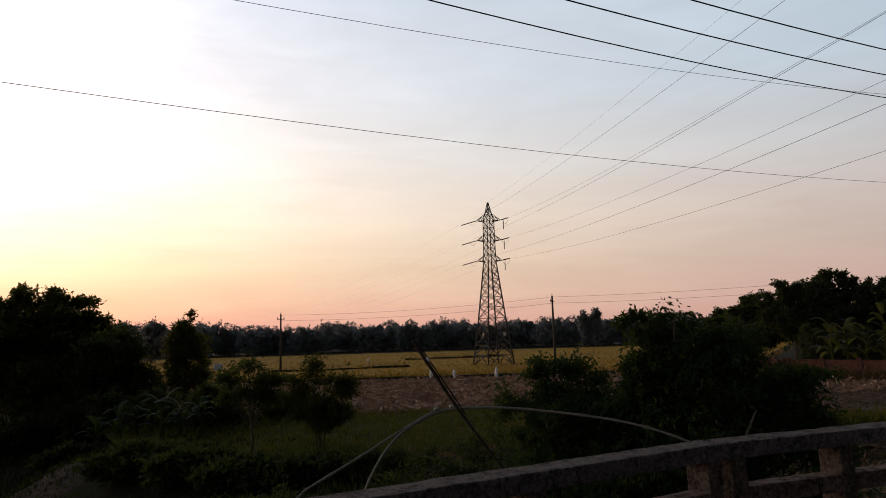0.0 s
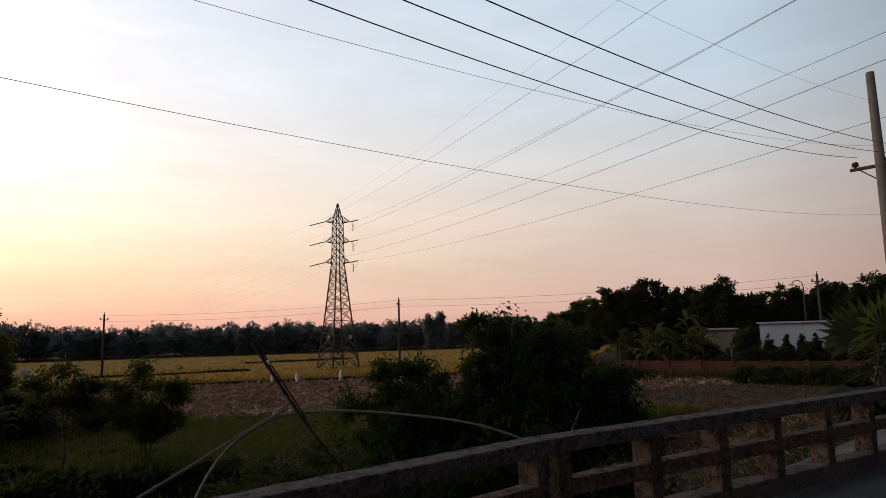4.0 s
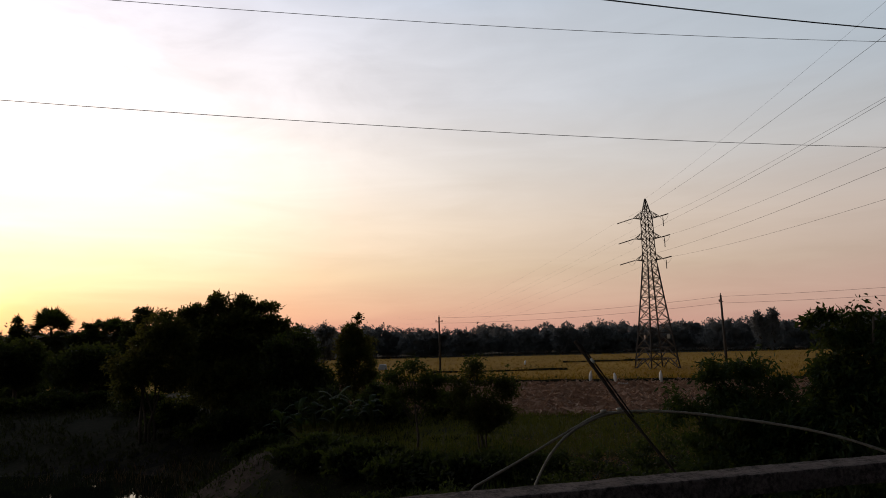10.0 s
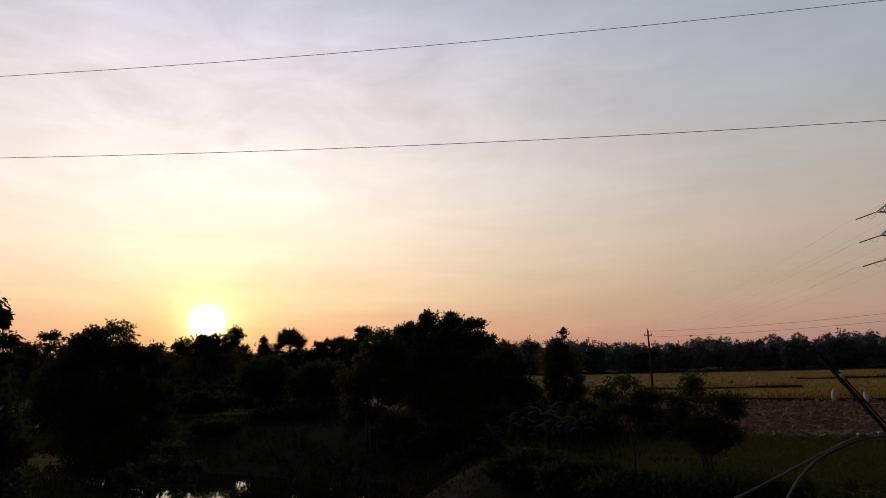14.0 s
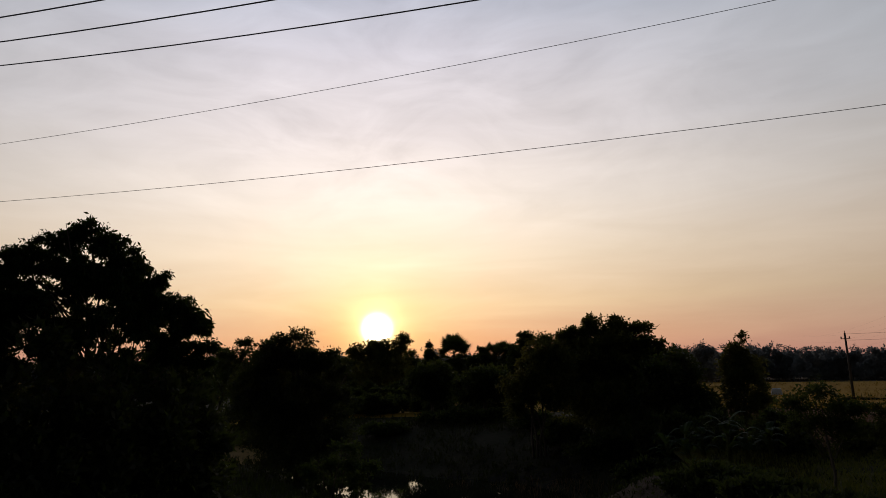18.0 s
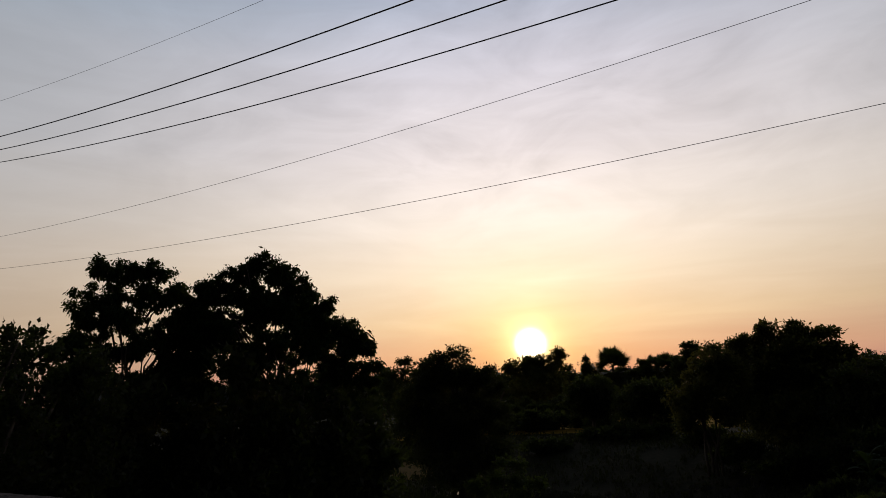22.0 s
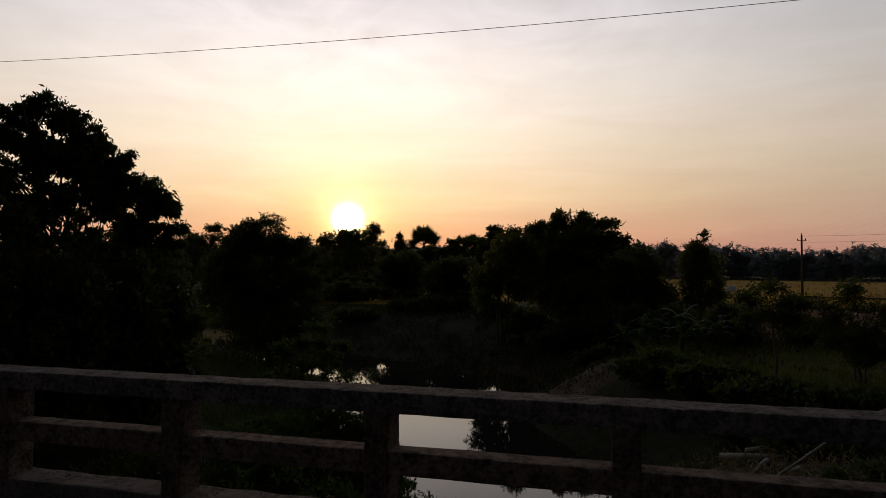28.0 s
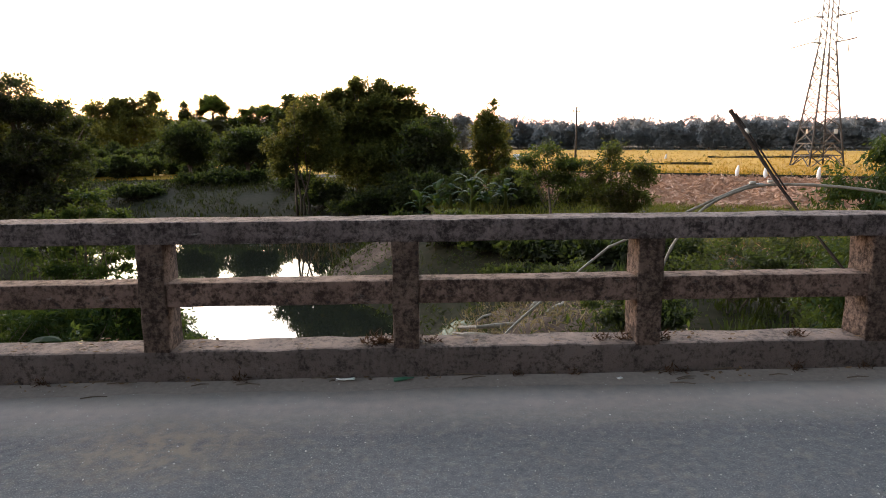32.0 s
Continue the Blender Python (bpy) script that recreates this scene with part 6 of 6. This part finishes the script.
def bund(a, b_, h, seed, label):
    """A low earth dyke between two field plots, grown over with dark grass; its dark strip stands in for the rice's
    shadowed edge.
    """
    a, b_ = Vector((*a, 0)), Vector((*b_, 0))
    side = (b_ - a).cross(Vector((0, 0, 1))).normalized()
    n = int((b_ - a).length / 1.2)
    verts, faces, spots_ = [], [], []
    rr = random.Random(seed)
    for i in range(n + 1):
        p = a.lerp(b_, i / n)
        k = h * (0.85 + 0.3 * noise.noise((p.x * 0.3, p.y * 0.3, seed)))
        for s, z in ((-0.75, -0.05), (-0.3, k * 0.9), (0.3, k), (0.75, -0.05)):
            q = p + side * s
            verts.append((q.x, q.y, FIELD + z))
        for j in range(5):
            q = p + side * rr.uniform(-.4, .4) + (b_ - a) / n * rr.uniform(-.5, .5)
            spots_.append((q.x, q.y, FIELD + k * 0.9))
    for i in range(n):
        for j in range(3):
            q = i * 4 + j
            faces.append((q, q + 1, q + 5, q + 4))
    t = tagged(link_mesh("field_bund", verts, faces, SOIL, smooth=True), label, "dyke", kind="structure")
    scatter("bund_grass", spots_, 5, 0.30, 0.14, GRASS, "dark grass along the field dyke", "grass", seed)
    return t


def flat(az, d):
    p = polar(az, d, 0)
    return (p.x, p.y)


# these dark strips put the shadow along the rice edges into soil and grass
bund(flat(13.0, 90), flat(24.8, 92), 0.55, 501, "grassy dyke across the ripe rice, dark for the shadowed rice edge")
bund((-10, 83), (60, 46), 0.42, 502, "grassy dyke between rice and ploughed soil, dark for the shadowed rice edge")
bund(flat(24.5, 118), flat(33, 124), 0.55, 503, "grassy dyke across the ripe rice, dark for the shadowed rice edge")

TARP = plain("bluish plastic sheet", (0.42, 0.47, 0.55), 0.5, 0, 0.15, 2)


def tarp_heap():
    at = polar(8.7, 106, FIELD)
    bm = box((1.5, 1.0, 1.1), (0, 0, 0.55), 0.12)
    bmesh.ops.subdivide_edges(bm, edges=bm.edges[:], cuts=2, use_grid_fill=True)
    for v in bm.verts:
        s = v.co.z / 1.1
        v.co.x *= 1.1 - 0.35 * s
        v.co.z += 0.08 * noise.noise(v.co * 2.1)
        v.co.y += 0.06 * noise.noise(v.co * 2.7)
    ob = part("covered_heap", bm, TARP, None, "", True)
    ob.matrix_basis = pose(at.x, at.y, FIELD, 0, 0, -8.7)
    tagged(ob, "heap covered with a pale bluish plastic sheet in the rice", "covered heap")


tarp_heap()


def street_lamp():
    at = polar(70.9, 84, FIELD)
    h = EYE.z + 84 * math.tan(radians(3.2)) - FIELD
    t = thing("street_lamp", at, "slim street lamp with a curled arm behind the white building", "street lamp", turn=-70.9)
    tube("pole", [(0, 0, -0.1), (0, 0, h * 0.6), (0, 0, h - 0.5)], [0.11, 0.09, 0.06], POLE_DARK, t)
    tube("arm", [(0, 0, h - 0.5), (-0.1, 0, h - 0.05), (-0.45, 0, h + 0.2), (-0.9, 0, h + 0.15), (-1.1, 0, h - 0.1)], 0.05, POLE_DARK, t, sides=6)
    part("lamp_head", box((0.6, 0.25, 0.16), (-1.15, 0, h - 0.2), 0.05), PLATE_WHITE, t, "pale lamp head")


street_lamp()


# rough growth and debris along the stream
spots = []
while len(spots) < 1500:
    x, y = rnd.uniform(-6, 4), rnd.uniform(14, 33)
    if stream_gap(x, y) > 0.5:
        spots.append((x, y, ground_z(x, y) + 0.16))
scatter("mud_weeds", spots, 4, 0.16, 0.3, GRASS, "low weeds creeping over the mud", "weeds", 88, -0.3, 0.8)
spots = []
while len(spots) < 150:
    x, y = rnd.uniform(-13, -3), rnd.uniform(31, 41)
    if 0.2 < stream_gap(x, y) < 5 and noise.noise((x * 0.5, y * 0.5, 2)) > -0.05:
        spots.append((x, y, ground_z(x, y)))
scatter("dead_reeds", spots, 4, 0.55, 0.05, STRAW_BROWN, "dead grey-brown reeds on the far mud bank", "reeds", 89, -1.2, 0.4)
ALGAE = two_scale("green scum", [(0.35, (0.05, 0.07, 0.03)), (0.65, (0.13, 0.16, 0.08))], 2, 14, 0.6, 0.3, 0.01)
mound("algae_mat_1", (0.6, 19.4), 1.4, 1.3, 0.22, ALGAE, "mat of green scum at the water's edge", 7)
mound("algae_mat_2", (-7.4, 19.6), 1.6, 1.5, 0.22, ALGAE, "mat of green scum at the water's edge", 8)
# pale grass of the small patch, brighter than the plots round it
spots = [(p.x, p.y, FIELD + 0.3) for p in (in_quad(PATCH_Q, rnd) for k in range(1600))]
scatter("patch_grass", spots, 4, 0.3, 0.14, GRASS_OLIVE, "short yellow-green crop", "grass", 91)
# golden fields behind the bank trees
STUBBLE_OCHRE = two_scale("ochre stubble", [(0.35, (0.10, 0.062, 0.018)), (0.65, (0.19, 0.12, 0.034))], 0.3, 5, 0.95, 0.8, 0.05)
LEFT_Q = [(-52, 25), (-20.5, 26.5), (-25, 42), (-60, 46)]
LEFT2_Q = [flat(-36.5, 72), flat(-6, 72), flat(-6, 160), flat(-34.5, 160)]
field_sheet("stubble_field", LEFT_Q, FIELD + 0.12, STUBBLE_OCHRE, "ochre stubble field beside the stream", "field", 0.4, 0.06, 1.5)
field_sheet("rice_field", LEFT2_Q, FIELD + 0.25, RICE_BED, "ripe golden rice field behind the bank trees", "field", 0.4, 0.06, 4)


def sheet_on_ground(name, x, y, z, size, turn, material, label, category):
    """A crumpled thin sheet lying on its support."""
    bm = bmesh.new()
    bmesh.ops.create_grid(bm, x_segments=8, y_segments=5, size=0.5)
    for v in bm.verts:
        q = v.co * 5
        v.co.x *= size[0] * (1 + 0.2 * noise.noise(q))
        v.co.y *= size[1] * (1 + 0.3 * noise.noise(q + Vector((3, 0, 0))))
        v.co.z = size[2] * (0.5 + 0.5 * noise.noise(q + Vector((0, 7, 0))))
    bmesh.ops.solidify(bm, geom=bm.faces[:], thickness=0.002)
    ob = part(name, bm, material, None, "", True)
    ob.matrix_basis = pose(x, y, z, 0, 0, turn)
    return tagged(ob, label, category)


sheet_on_ground("paper_strip", -0.50, 3.612, 0.022, (0.10, 0.022, 0.012), 4, SACK, "torn white paper strip lying in the road dust", "litter")
sheet_on_ground("paper_scrap", 0.95, 3.56, 0.018, (0.03, 0.02, 0.008), 30, SACK, "small white paper scrap by the kerb", "litter")
pp = polar(29.35, 63, FIELD + 0.2)
sheet_on_ground("white_sheet", pp.x, pp.y, pp.z, (0.9, 0.6, 0.12), -29, SACK, "flat white plastic sheet beside the sacks", "sheet")

DRY_TUFT = leaf_mat("withered weed", (0.022, 0.015, 0.010), (0.075, 0.043, 0.026), 0.15, (0.12, 0.06, 0.03))


def weed_tufts():
    """Withered weeds in the joints of kerb and posts, as one growth."""
    rng = np.random.default_rng(601)
    vs, fs, n0 = [], [], 0
    at = [(-0.32, 3.73, 0.176, 60, 0.10), (-0.06, 3.75, 0.176, 30, 0.07)]
    at += [(x, 3.645, 0.02, 14 + 5 * (i % 4), 0.04 + 0.015 * (i % 3)) for i, x in enumerate((-2.9, -2.1, -1.05, 0.42, 0.72, 1.24, 1.33, 1.95, 2.35, 3.1))]
    at += [(x, 3.74, 0.176, 25, 0.07) for x in (0.9, 1.02, 1.24, 2.0)]
    for x, y, z, n, size in at:
        c = np.zeros((n, 3))
        c[:, 0], c[:, 1] = rng.normal(size=n) * size * 0.35, rng.normal(size=n) * size * 0.12
        v, f = leaf_cloud(c, np.tile([[0, 0, 0.3]], (n, 1)), 3, size * 0.5, 0.2, -0.2, 0.8, rng)
        v[:, 2] = np.maximum(v[:, 2], -0.004)
        vs.append(v + [x, y, z])
        fs.append(f + n0)
        n0 += len(v)
    tagged(link_mesh("kerb_weeds", np.concatenate(vs), np.concatenate(fs), DRY_TUFT), "withered brown weeds in the joints of the kerb", "weeds", kind="stuff")


weed_tufts()
